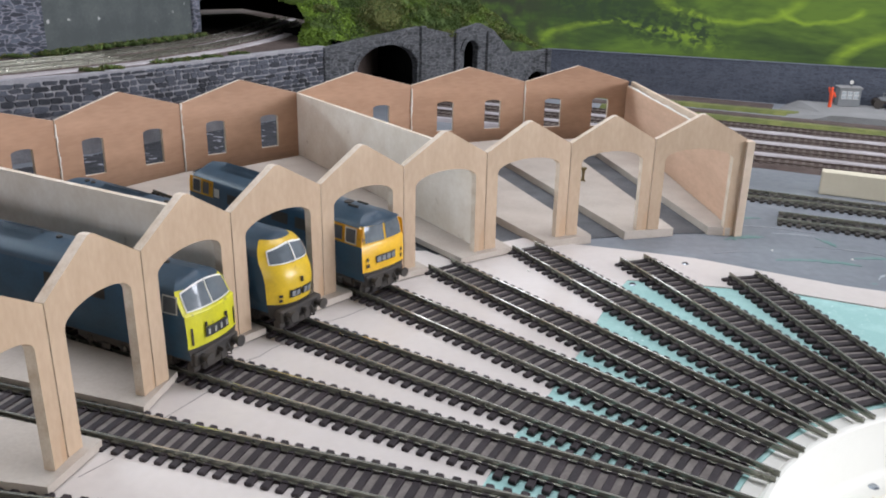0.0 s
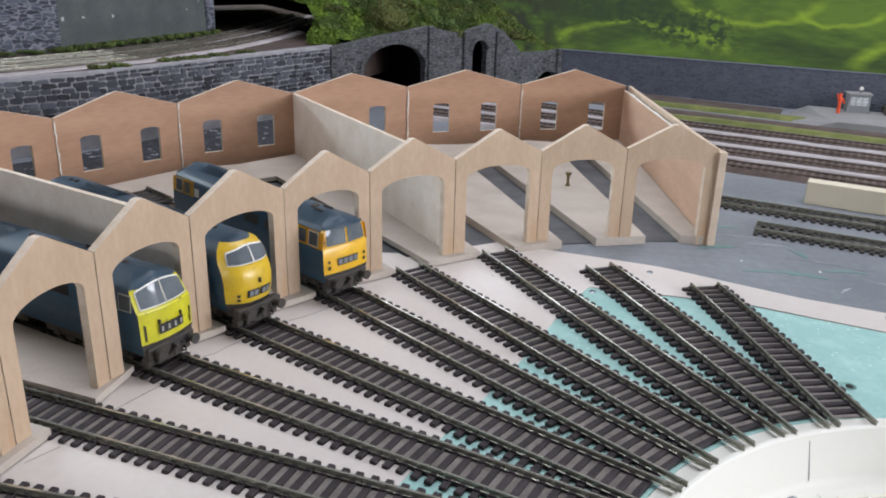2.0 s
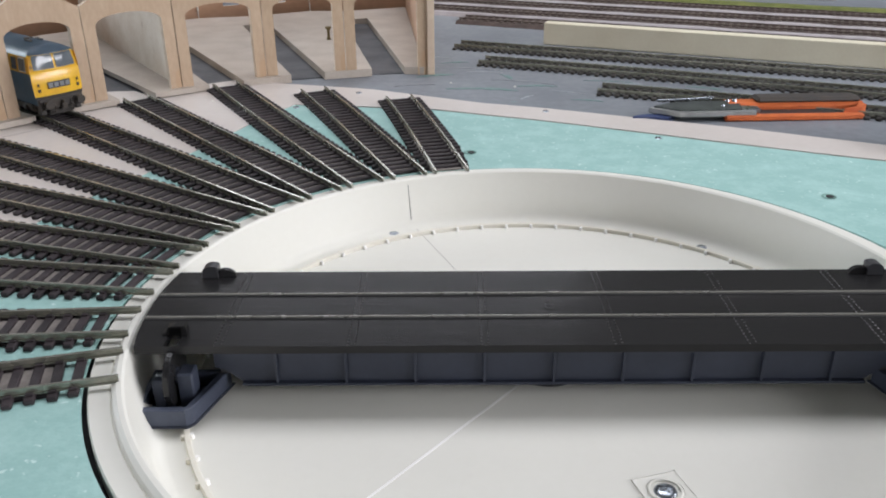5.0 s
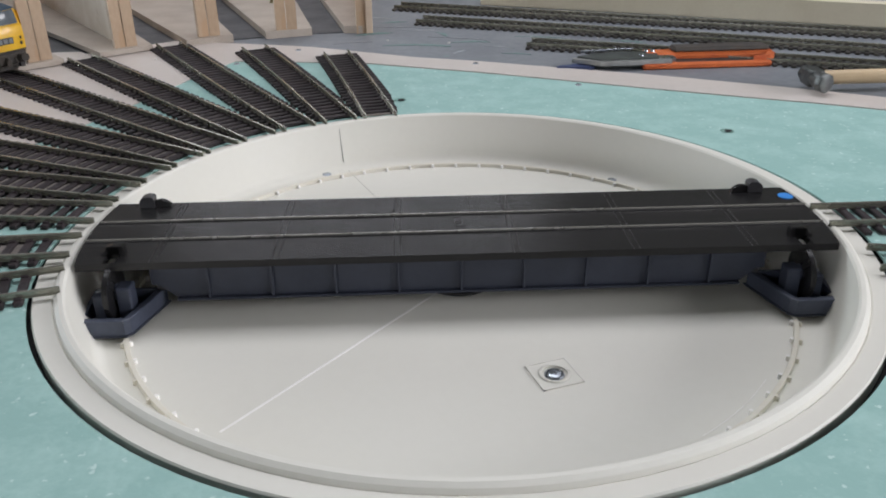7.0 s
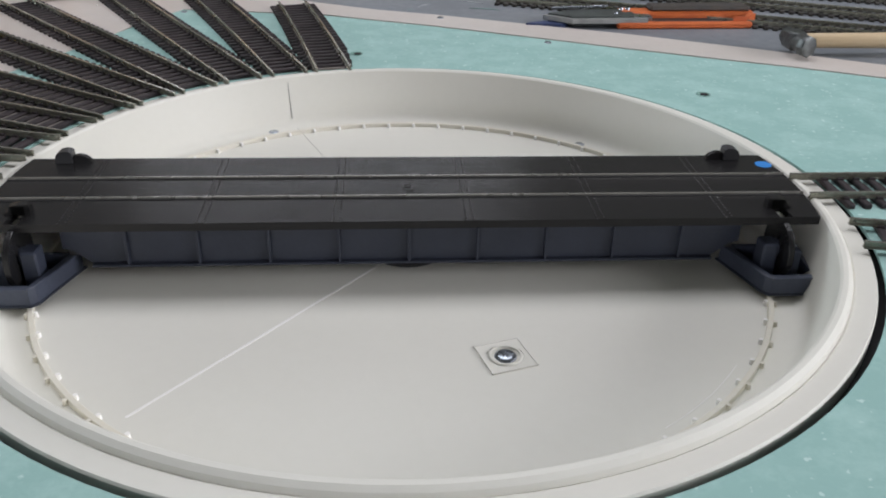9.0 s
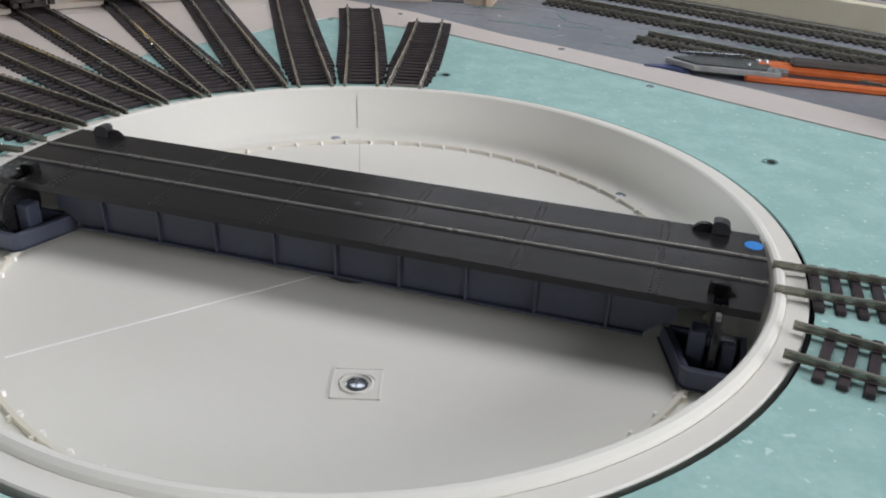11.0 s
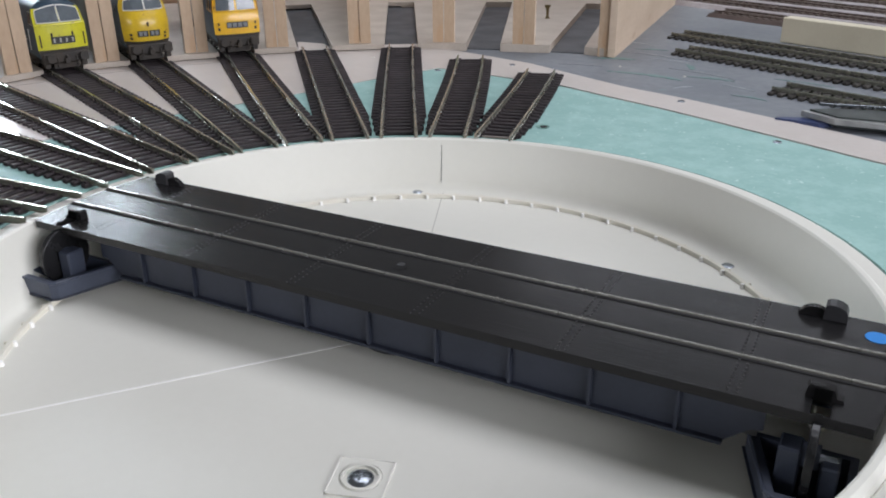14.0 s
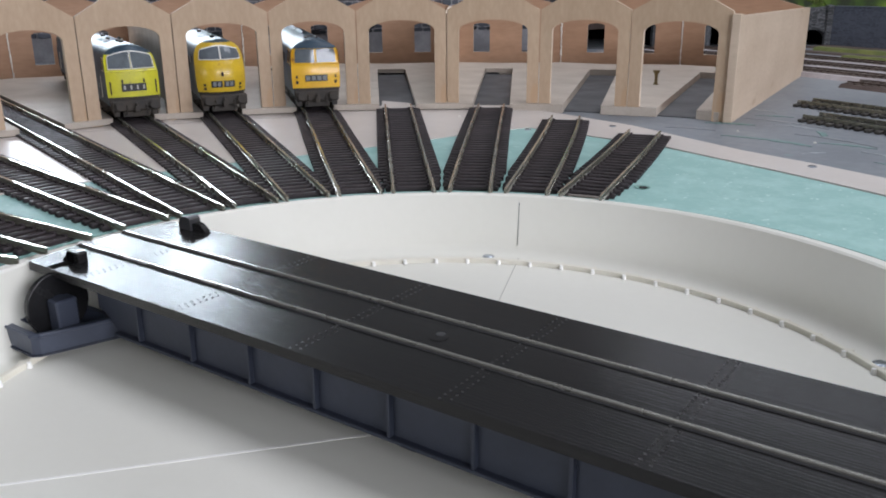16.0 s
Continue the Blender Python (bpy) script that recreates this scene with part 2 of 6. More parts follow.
# near-black that paints the darkness inside tunnel mouths and hood slots
VOID = material("unlit_black", (0.004, 0.004, 0.004), (0.007, 0.007, 0.007), rough=1.0, spec=0.0)
STONE = stone_material("rubble_stone", (0.092, 0.104, 0.132), (0.042, 0.047, 0.064), (0.225, 0.222, 0.26), 92, flat=2.7)
RUBBLE = material("rubble_stone_block", (0.088, 0.094, 0.112), (0.045, 0.048, 0.060), rough=0.85, coarse=90, fine=900, var=0.8, bump=0.5, spread=0.7)
RUBBLE_FAR = material("rubble_stone_blocks", (0.088, 0.094, 0.112), (0.045, 0.048, 0.060), rough=0.85, coarse=90, fine=900, var=0.8, bump=0.5, spread=0.7, island=True)
MORTAR = material("pale_rubble_mortar", (0.38, 0.37, 0.385), (0.25, 0.245, 0.26), rough=0.9, coarse=60, fine=600, var=0.9, bump=0.5)
MASON = stone_material("tunnel_masonry", (0.072, 0.075, 0.080), (0.042, 0.044, 0.048), (0.125, 0.127, 0.135), 120, flat=2.2, low=0.6, high=1.4)
PLASTER = material("dark_render", (0.10, 0.115, 0.11), (0.065, 0.075, 0.075), rough=0.8, coarse=30, fine=300, var=0.9, speck=(0.42, 0.42, 0.41), speck_scale=85, speck_cut=0.685)
SLATE = stone_material("slate_blue_wall", (0.098, 0.110, 0.142), (0.068, 0.076, 0.100), (0.105, 0.118, 0.152), 150, flat=3.4, low=0.8, high=1.18)
BALLAST = material("brown_ballast", (0.11, 0.08, 0.068), (0.07, 0.05, 0.043), rough=0.9, coarse=60, fine=700, var=0.9, bump=0.6)
CLINKER = material("dark_clinker", (0.055, 0.058, 0.068), (0.025, 0.026, 0.030), rough=0.9, coarse=90, fine=600, var=0.9, bump=0.6, speck=(0.30, 0.30, 0.33), speck_scale=110, speck_cut=0.62)
# grey-brown that stands in for the shaded gaps between sleepers
GAP_SHADE = material("grey_brown_gap_shade", (0.30, 0.268, 0.245), (0.17, 0.15, 0.135), rough=0.9, coarse=80, fine=700, var=0.8, bump=0.3)
RUSTY = material("rust_brown_rail", (0.115, 0.085, 0.070), (0.075, 0.055, 0.046), rough=0.6, coarse=60, fine=600, var=0.7)
SHED_BASE = material("dark_shed_sheet", (0.105, 0.108, 0.115), (0.06, 0.062, 0.066), rough=0.6, coarse=40, fine=500, var=0.9, bump=0.2)
RING = material("aged_cream_plastic", (0.765, 0.745, 0.665), (0.71, 0.67, 0.56), rough=0.42, coarse=18, fine=400, var=0.7, bump=0.03)
SEAM = material("pale_seam", (0.93, 0.92, 0.89), (0.90, 0.89, 0.85), rough=0.3, var=0.3)
SEAM_DARK = material("grey_hairline_joint", (0.36, 0.35, 0.31), (0.50, 0.48, 0.43), rough=0.5, coarse=120, fine=600, var=0.8)
CINDER = material("pale_grey_ballast", (0.46, 0.43, 0.44), (0.34, 0.31, 0.31), rough=0.9, coarse=60, fine=700, var=0.8, bump=0.5)
GRASS_S = material("scatter_grass_strip", (0.20, 0.21, 0.06), (0.12, 0.14, 0.04), rough=0.95, coarse=60, fine=700, var=0.9, bump=0.8)
CONCRETE = material("grey_concrete", (0.27, 0.27, 0.265), (0.20, 0.20, 0.195), rough=0.85, coarse=30, fine=500, var=0.7, bump=0.2)
LEAF = material("foliage_scatter", (0.15, 0.23, 0.028), (0.085, 0.135, 0.018), rough=0.9, coarse=40, fine=500, var=0.9, bump=0.5)
LEAF_B = material("fresh_green_scatter", (0.20, 0.31, 0.028), (0.12, 0.20, 0.02), rough=0.9, coarse=40, fine=500, var=0.9, bump=0.5)
LEAF_D = material("dark_foliage_scatter", (0.09, 0.14, 0.022), (0.045, 0.075, 0.015), rough=0.9, coarse=40, fine=500, var=0.9, bump=0.5)
LEAF_Y = material("dry_grass_scatter", (0.155, 0.165, 0.045), (0.095, 0.10, 0.028), rough=0.95, coarse=50, fine=500, var=0.9, bump=0.6)
ORANGE = material("orange_rubber", (0.64, 0.15, 0.03), (0.45, 0.09, 0.02), rough=0.55, coarse=60, fine=500, var=0.7, bump=0.1)
FIG_OR = material("orange_overall", (0.80, 0.09, 0.02), (0.65, 0.06, 0.02), rough=0.6, var=0.3)
HANDLE = material("ash_handle", (0.66, 0.52, 0.34), (0.52, 0.38, 0.22), rough=0.5, coarse=60, fine=500, var=0.6, stretch=(0.1, 1, 1))
HAMMER = material("scuffed_hammer_steel", (0.17, 0.18, 0.178), (0.07, 0.075, 0.075), rough=0.38, metal=0.8, coarse=80, fine=600, var=0.8)
CREAM_BLOCK = material("cream_board", (0.72, 0.67, 0.52), (0.62, 0.56, 0.42), rough=0.6, coarse=30, fine=400, var=0.5)
# kept dark so that glossy parts reflect little of the room
ROOM = material("painted_room_wall", (0.22, 0.215, 0.205), (0.18, 0.175, 0.165), rough=0.85, coarse=2, fine=40, var=0.4)
CARPET = material("room_floor", (0.24, 0.21, 0.18), (0.18, 0.15, 0.13), rough=0.95, coarse=4, fine=120, var=0.6)


# ---- builders ----
def bm_box(x0, y0, z0, x1, y1, z1, bevel=0.0, bm=None):
    bm = bm or bmesh.new()
    made = bmesh.ops.create_cube(bm, size=1.0, matrix=Matrix.LocRotScale(((x0 + x1) / 2, (y0 + y1) / 2, (z0 + z1) / 2), None, (x1 - x0, y1 - y0, z1 - z0)))
    if bevel:
        edges = list({e for v in made["verts"] for e in v.link_edges})
        bmesh.ops.bevel(bm, geom=edges, offset=bevel, segments=1, affect="EDGES", profile=0.5)
    return bm


def bm_cyl(radius, depth, m=None, segments=20, top=None, bm=None, bevel=0.0):
    bm = bm or bmesh.new()
    made = bmesh.ops.create_cone(bm, cap_ends=True, segments=segments, radius1=radius, radius2=radius if top is None else top, depth=depth, matrix=m or Matrix())
    if bevel:
        edges = [e for e in {e for v in made["verts"] for e in v.link_edges} if any(len(f.verts) > 4 for f in e.link_faces)]
        bmesh.ops.bevel(bm, geom=edges, offset=bevel, segments=2, affect="EDGES", profile=0.5)
    return bm


def bm_rod(a, b, radius, bm=None, segments=8):
    a, b = Vector(a), Vector(b)
    turn = (b - a).to_track_quat("Z", "Y").to_matrix().to_4x4()
    return bm_cyl(radius, (b - a).length, Matrix.Translation((a + b) / 2) @ turn, segments, bm=bm)


def bm_prism(points, z0, z1, bm=None):
    """A flat outline in x and y, raised from z0 to z1."""
    bm = bm or bmesh.new()
    low, high = [bm.verts.new((x, y, z0)) for x, y in points], [bm.verts.new((x, y, z1)) for x, y in points]
    bm.faces.new(high)
    bm.faces.new(low[::-1])
    for i in range(len(points)):
        j = (i + 1) % len(points)
        bm.faces.new((low[i], low[j], high[j], high[i]))
    bmesh.ops.recalc_face_normals(bm, faces=bm.faces)
    return bm


def bm_plate(outer, holes, thick):
    """A board that stands in x and z, from y = 0 back to y = thick, with holes through it."""
    bm = bmesh.new()
    loops = {}
    for y in (0.0, thick):
        edges = []
        for n, pts in enumerate([outer, *holes]):
            vs = [bm.verts.new((x, y, z)) for x, z in pts]
            loops[(y, n)] = vs
            edges += [bm.edges.new((vs[i], vs[(i + 1) % len(vs)])) for i in range(len(vs))]
        bmesh.ops.triangle_fill(bm, use_beauty=True, edges=edges)
    for n in range(1 + len(holes)):
        a, b = loops[(0.0, n)], loops[(thick, n)]
        for i in range(len(a)):
            j = (i + 1) % len(a)
            bm.faces.new((a[i], a[j], b[j], b[i]))
    bmesh.ops.recalc_face_normals(bm, faces=bm.faces)
    return bm


def bm_lathe(profile, segments=128, a0=0.0, a1=2 * math.pi):
    """Radius and height pairs, turned round z."""
    bm = bmesh.new()
    full = abs(a1 - a0 - 2 * math.pi) < 1e-6
    count = segments if full else segments + 1
    rings = [[bm.verts.new((r * math.cos(a), r * math.sin(a), z)) for r, z in profile] for a in (a0 + (a1 - a0) * i / segments for i in range(count))]
    for i in range(segments):
        p, q = rings[i], rings[(i + 1) % count]
        for k in range(len(profile) - 1):
            bm.faces.new((p[k], q[k], q[k + 1], p[k + 1]))
    return bm


def finish(ob, bm, materials, smooth=None):
    for f in bm.faces:
        f.smooth = smooth is not None
    bm.to_mesh(ob.data)
    bm.free()
    for m in materials if isinstance(materials, (list, tuple)) else [materials]:
        ob.data.materials.append(m)
    if smooth is not None:
        for e in ob.data.edges:
            e.use_edge_sharp = False
        ob.data.set_sharp_from_angle(angle=radians(smooth))
    return ob


def thing(name, label, category, group="", kind="", m=None):
    ob = tagged(new(name), label, category, group, kind)
    if m is not None:
        ob.matrix_world = m
    return ob


def solid(name, bm, materials, label, category="", group="", kind="", m=None, smooth=None):
    ob = finish(new(name, bpy.data.meshes.new(name)), bm, materials, smooth)
    if m is not None:
        ob.matrix_world = m
    return tagged(ob, label, category, group, kind)


def part(name, bm, materials, parent, label="", m=None, smooth=None):
    ob = finish(new(name, bpy.data.meshes.new(name)), bm, materials, smooth)
    ob.parent = parent
    if m is not None:
        ob.matrix_basis = m
    return tagged(ob, label)


def piece(name, mesh, parent, m):
    ob = new(name, mesh)
    ob.parent = parent
    ob.matrix_basis = m
    return ob


def polar(r, a, z=0.0):
    return Vector((r * math.cos(radians(a)), r * math.sin(radians(a)), z))


def sheet(outer, holes, z0, z1):
    """A flat sheet in x and y with holes."""
    bm = bm_plate(outer, holes, z1 - z0)
    for v in bm.verts:
        v.co = Vector((v.co.x, v.co.z, z0 + v.co.y))
    bmesh.ops.recalc_face_normals(bm, faces=bm.faces)
    return bm


def circle(r, n=120):
    return [(r * math.cos(2 * math.pi * i / n), r * math.sin(2 * math.pi * i / n)) for i in range(n)]


# ---- the room ----
# walls and ceiling are an unseen shell, with openings for the lamps
RX0, RX1, RY0, RY1, RZ0, RZ1 = -1.95, 1.70, -2.25, 1.65, -0.90, 1.55
solid("floor", bm_box(RX0, RY0, RZ0 - 0.05, RX1, RY1, RZ0), CARPET, "worn brown carpet floor of the layout room", "floor", kind="structure")
solid("ceiling", sheet([(RX0 - 0.1, RY0 - 0.1), (RX1 + 0.1, RY0 - 0.1), (RX1 + 0.1, RY1 + 0.1), (RX0 - 0.1, RY1 + 0.1)], [[(-0.73, 0.22), (0.97, 0.22), (0.97, 1.02), (-0.73, 1.02)]], RZ1, RZ1 + 0.08), ROOM, "unseen dark grey ceiling added to bound the room light", "ceiling", kind="structure")


def room_wall(name, wide, hole, m):
    high = RZ1 - RZ0
    holes = [[(hole[0], hole[2]), (hole[1], hole[2]), (hole[1], hole[3]), (hole[0], hole[3])]] if hole else []
    bm = bm_plate([(0, 0), (wide, 0), (wide, high), (0, high)], holes, 0.1)
    return solid(name, bm, ROOM, "unseen dark grey wall added to bound the room light", "wall", kind="structure", m=m)


room_wall("wall_north", RX1 - RX0, (1.35, 2.25, 1.45, 1.59), pose(RX0, RY1, RZ0))
room_wall("wall_south", RX1 - RX0, (0.10, 1.50, 1.17, 1.67), pose(RX0, RY0 - 0.1, RZ0))
room_wall("wall_west", RY1 - RY0, (0.08, 0.94, 1.27, 1.61), pose(RX0, RY1, RZ0, 0, 0, -90) @ pose(0, -0.1, 0))
room_wall("wall_east", RY1 - RY0, (1.35, 2.75, 1.17, 1.67), pose(RX1 + 0.1, RY1, RZ0, 0, 0, -90) @ pose(0, -0.1, 0))

# ---- the baseboard and the sheets on it ----
solid("ground", sheet([(RX0, -0.62), (RX1, -0.62), (RX1, RY1), (RX0, RY1)], [circle(0.1675)], -0.012, 0.0), GREY,
      "grey painted baseboard with smears of green paint", "baseboard", kind="structure")
solid("layout_frame", bm_box(RX0, -0.60, RZ0, RX1, -0.58, -0.012), PLY, "plywood front frame that carries the baseboard", "baseboard", kind="structure")

STRIP_IN = [(-0.0500, 0.2780), (-0.0112, 0.2625), (0.0192, 0.2508), (0.0383, 0.2425), (0.0856, 0.2208), (0.1290, 0.2005), (0.1837, 0.1762), (0.2164, 0.1627), (0.2576, 0.1432), (0.620, -0.030), (1.2, -0.31)]
STRIP_OUT = [(1.2, -0.280), (0.640, -0.005), (0.2665, 0.1680), (0.2134, 0.1960), (0.1838, 0.2100), (0.1392, 0.2315), (0.0950, 0.2490), (0.0420, 0.2712), (0.0253, 0.2780), (-0.0121, 0.2905), (-0.0406, 0.3045), (-0.0900, 0.3292)]
ARC_IN = [tuple(polar(r, a).xy) for r, a in ((0.275, 203), (0.262, 192), (0.254, 180), (0.245, 168), (0.2440, 159.5), (0.2465, 150), (0.2505, 142.3), (0.257, 138), (0.264, 133.2), (0.276, 128.5), (0.290, 124.2), (0.306, 120), (0.3216, 115.9))]
BACK = [tuple(polar(r, a).xy) for r, a in ((0.350, 107.5), (0.370, 112), (0.391, 116), (0.41, 117.5), (0.41, 126), (0.42, 140), (0.43, 160), (0.44, 180), (0.44, 203))]
solid("turquoise_sheet", sheet([(-0.60, -0.60), (0.95, -0.60), (0.95, -0.205), *[(x - 0.0004, y - 0.0009) for x, y in STRIP_IN[-2::-1]], (-0.1405, 0.2893), *ARC_IN[-2::-1], (-0.60, -0.2)], [[(x + 0.0003, y - 0.0018) for x, y in circle(0.1615)]], 0.0, 0.0012),
      TURQ, "turquoise fibre underlay sheet round the turntable", "underlay")
solid("white_card_sheet", sheet([*ARC_IN, (-0.10, 0.2845), *STRIP_IN, *STRIP_OUT, *BACK], [], 0.0, 0.0017), WHITE_CARD,
      "white card sheet in front of the engine shed", "card sheet")


def screw(name, place, radius=0.0022, label="countersunk steel screw in the board"):
    top = thing(name, label, "screw", "screws in the board", m=Matrix.Translation(place))
    bm = bm_lathe([(0, 0.0005), (radius * 0.75, 0.0005), (radius, 0.0001), (radius * 1.02, -0.0008)], 20)
    part("screw_head", bm, STEEL, top, smooth=40)
    bm = bm_box(-radius * 0.62, -radius * 0.12, 0.00045, radius * 0.62, radius * 0.12, 0.00062)
    bm_box(-radius * 0.12, -radius * 0.62, 0.00040, radius * 0.12, radius * 0.62, 0.00060, bm=bm)
    part("cross_slot", bm, BLACK, top)
    return top


for x, y in ((-0.0238, 0.1860), (0.1511, 0.1148)):
    hole = thing("screw_hole", "countersunk screw hole sunk in the turquoise sheet", "screw hole", "screw holes in the sheet", m=pose(x, y, 0.0012))
    # shallow countersink, coloured darker than the sheet
    part("countersink", bm_lathe([(0.0036, 0.0003), (0.0032, 0.0004), (0.0022, -0.0001), (0.0, -0.0002)], 24), material("dark_teal_hole", (0.20, 0.36, 0.31), rough=0.8), hole)
    part("screw_head", bm_cyl(0.0019, 0.0003, pose(0.0004, 0, 0.0002), 16), GAP_BLACK, hole)
for x, y, z in ((0.0891, 0.2113, 0.0012), (-0.0994, 0.3193, 0.0017), (0.0282, 0.2690, 0.0017), (-0.1385, 0.2835, 0.0012)):
    screw("screw", (x, y, z))

# ---- the turntable well ----
PIT = -0.0216
well = thing("turntable_well", "cream plastic turntable well with a flanged rim, set in the board", "turntable")
part("basin", bm_lathe([(0.0, PIT), (0.1325, PIT), (0.1395, PIT), (0.1412, PIT + 0.0003), (0.1427, PIT + 0.0012), (0.1438, PIT + 0.0026), (0.1446, PIT + 0.0046), (0.1484, 0.0002), (0.1489, 0.0027), (0.1497, 0.0034), (0.1512, 0.0034), (0.1526, 0.0024), (0.1532, 0.0006), (0.1538, 0.0010),
                        (0.1598, 0.0010), (0.1603, 0.0003), (0.1603, -0.0110), (0.1465, -0.0280), (0.0, -0.0280)], 180), CREAM, well, smooth=25)
# black ring stands in for the shade between rim and board
part("shadow_gap", bm_lathe([(0.1600, -0.0050), (0.1680, -0.0050), (0.1680, -0.0125), (0.1600, -0.0125)], 120), GAP_BLACK, well, "black ring painted for the shade between rim and board")
part("ring_rail", bm_lathe([(0.1315, PIT), (0.1316, PIT + 0.0017), (0.1318, PIT + 0.0019), (0.1332, PIT + 0.0019), (0.1334, PIT + 0.0017), (0.1335, PIT)], 180), RING, well, "aged cream moulded ring rail")
bm = bm_cyl(0.0009, 0.0018, pose(0, 0, 0.0009), 8, top=0.0007)
lug = bpy.data.meshes.new("lug")
bm.to_mesh(lug)
bm.free()
lug.materials.append(SEAM)
outer_lug = lug.copy()
outer_lug.materials[0] = RING
for i in range(64):
    for r, mesh in ((0.1309, lug), (0.1339, outer_lug)):
        piece("lug", mesh, well, Matrix.Translation(polar(r, 2.81 + i * 5.625, PIT)))
part("scratch", bm_lathe([(0.1271, PIT - 0.0003), (0.1271, PIT + 0.0001), (0.12735, PIT + 0.0001), (0.12735, PIT - 0.0003)], 24, radians(-57), radians(-38)), SEAM, well, "fine pale curved scratch on the floor")
part("mould_seam", bm_box(0.012, -0.00045, PIT - 0.0004, 0.126, 0.00045, PIT + 0.00010), SEAM, well, "thin pale mould line", pose(0, 0, 0, 0, 0, -130))
part("mould_seam", bm_box(0.012, -0.00018, PIT - 0.0004, 0.1405, 0.00018, PIT + 0.00006), SEAM_DARK, well, "", pose(0, 0, 0, 0, 0, 112.3))
bm = bmesh.new()
vs = [bm.verts.new(p) for p in ((0.1441, -0.00010, PIT + 0.0040), (0.1441, 0.00010, PIT + 0.0040), (0.1483, 0.00010, 0.0002), (0.1483, -0.00010, 0.0002))]
vs2 = [bm.verts.new(v.co + Vector((0.0012, 0, 0))) for v in vs]
bm.faces.new(vs), bm.faces.new(vs2[::-1])
for i in range(4):
    bm.faces.new((vs[i], vs[(i + 1) % 4], vs2[(i + 1) % 4], vs2[i]))
part("wall_joint", bm, HAMMER, well, "hairline joint in the well wall", pose(0, 0, 0, 0, 0, 112.8))
for x, y in ((-0.0649, 0.1246), (0.0885, 0.1057)):
    part("fixing_screw", bm_lathe([(0, 0.0006), (0.0018, 0.0006), (0.0026, 0.0001)], 20), STEEL, well, "small steel screw", pose(x, y, PIT))
# square screw seat in the floor
seat = part("screw_seat", sheet([(-0.0075, -0.0075), (0.0075, -0.0075), (0.0075, 0.0075), (-0.0075, 0.0075)], [circle(0.0058, 40)], 0, 0.00035), CREAM, well, "square moulded screw seat",
            pose(0.0288, -0.0714, PIT, 0, 0, 17))
bm = bmesh.new()
for s in (-1, 1):
    bm_box(-0.0077, s * 0.0075 - 0.0002, 0.0, 0.0077, s * 0.0075 + 0.0002, 0.0006, bm=bm)
    bm_box(s * 0.0075 - 0.0002, -0.0077, 0.0, s * 0.0075 + 0.0002, 0.0077, 0.0006, bm=bm)
part("seat_edge", bm, WHITE_P, seat)
part("washer_rim", bm_lathe([(0.0046, 0.0), (0.0046, 0.0008), (0.0052, 0.0008), (0.0056, 0.0003)], 32), CREAM, seat)
part("screw_head", bm_lathe([(0, 0.0010), (0.0022, 0.0010), (0.0034, 0.0004), (0.0036, 0.0)], 28), STEEL, seat, "cross-head steel screw", smooth=40)
bm = bm_box(-0.0019, -0.0004, 0.0009, 0.0019, 0.0004, 0.0012)
bm_box(-0.0004, -0.0019, 0.0009, 0.0004, 0.0019, 0.00118, bm=bm)
part("cross_slot", bm, STEEL, seat)

# ---- the turntable bridge ----
DECK = 0.0043
bridge = thing("turntable_bridge", "black plastic turntable bridge with blue-grey plate girders", "turntable bridge")
HALF = 0.0283
ang = math.asin(HALF / 0.1470)
ends = [(0.1470 * math.cos(a), 0.1470 * math.sin(a)) for a in (-ang + 2 * ang * i / 12 for i in range(13))]
outline = ends + [(-x, -y) for x, y in ends]
slots = [[(s * 0.1322 - 0.0023, -0.0280), (s * 0.1322 + 0.0023, -0.0280), (s * 0.1322 + 0.0023, -0.0182), (s * 0.1322 - 0.0023, -0.0182)] for s in (-1, 1)]
bm = sheet(outline, slots, 0.0014, DECK)
part("deck", bm, BLACK_PL, bridge, "black ridged plastic deck")
for s in (-1, 1):
    bm = bm_box(-0.1464, s * 0.0087 - 0.0015, DECK - 0.001, 0.1464, s * 0.0087 + 0.0015, DECK + 0.0002)
    part("rail_slot", bm, GAP_BLACK, bridge)
    part("deck_rail", bm_box(-0.1466, s * 0.0087 - 0.0006, DECK - 0.001, 0.1466, s * 0.0087 + 0.0006, DECK + 0.0008, 0.0002), DECK_RAIL, bridge, "dull metal running rail")
# rivet rows across the deck
for n in range(6):
    x = -0.1158 + n * 0.0455
    bm = bmesh.new()
    for row in (-0.0012, 0.0012):
        for k in range(26):
            y = -0.0277 + (k + (row > 0) * 0.5) * 0.0556 / 26
            if abs(abs(y) - 0.0087) > 0.0018:
                bm_cyl(0.00042, 0.00018, pose(x + row, y, DECK + 0.0001), 6, top=0.00024, bm=bm)
    tagged(part("rivet_strip", bm, RIVET, bridge), kind="stuff")
part("pivot_cap", bm_lathe([(0.0, 0.0004), (0.0012, 0.0004), (0.0016, 0.0)], 16), BLACK, bridge, "", pose(0, 0, DECK))
bm = bm_cyl(0.0024, 0.0002, pose(0.0005, -0.0015, DECK + 0.0001), 20)
part("pivot_mark", bm, BLACK_PL, bridge)
part("sticker", bm_cyl(0.0032, 0.0002, pose(0.1424, 0.0185, DECK + 0.0001), 32), BLUE_DOT, bridge, "round blue paper sticker")
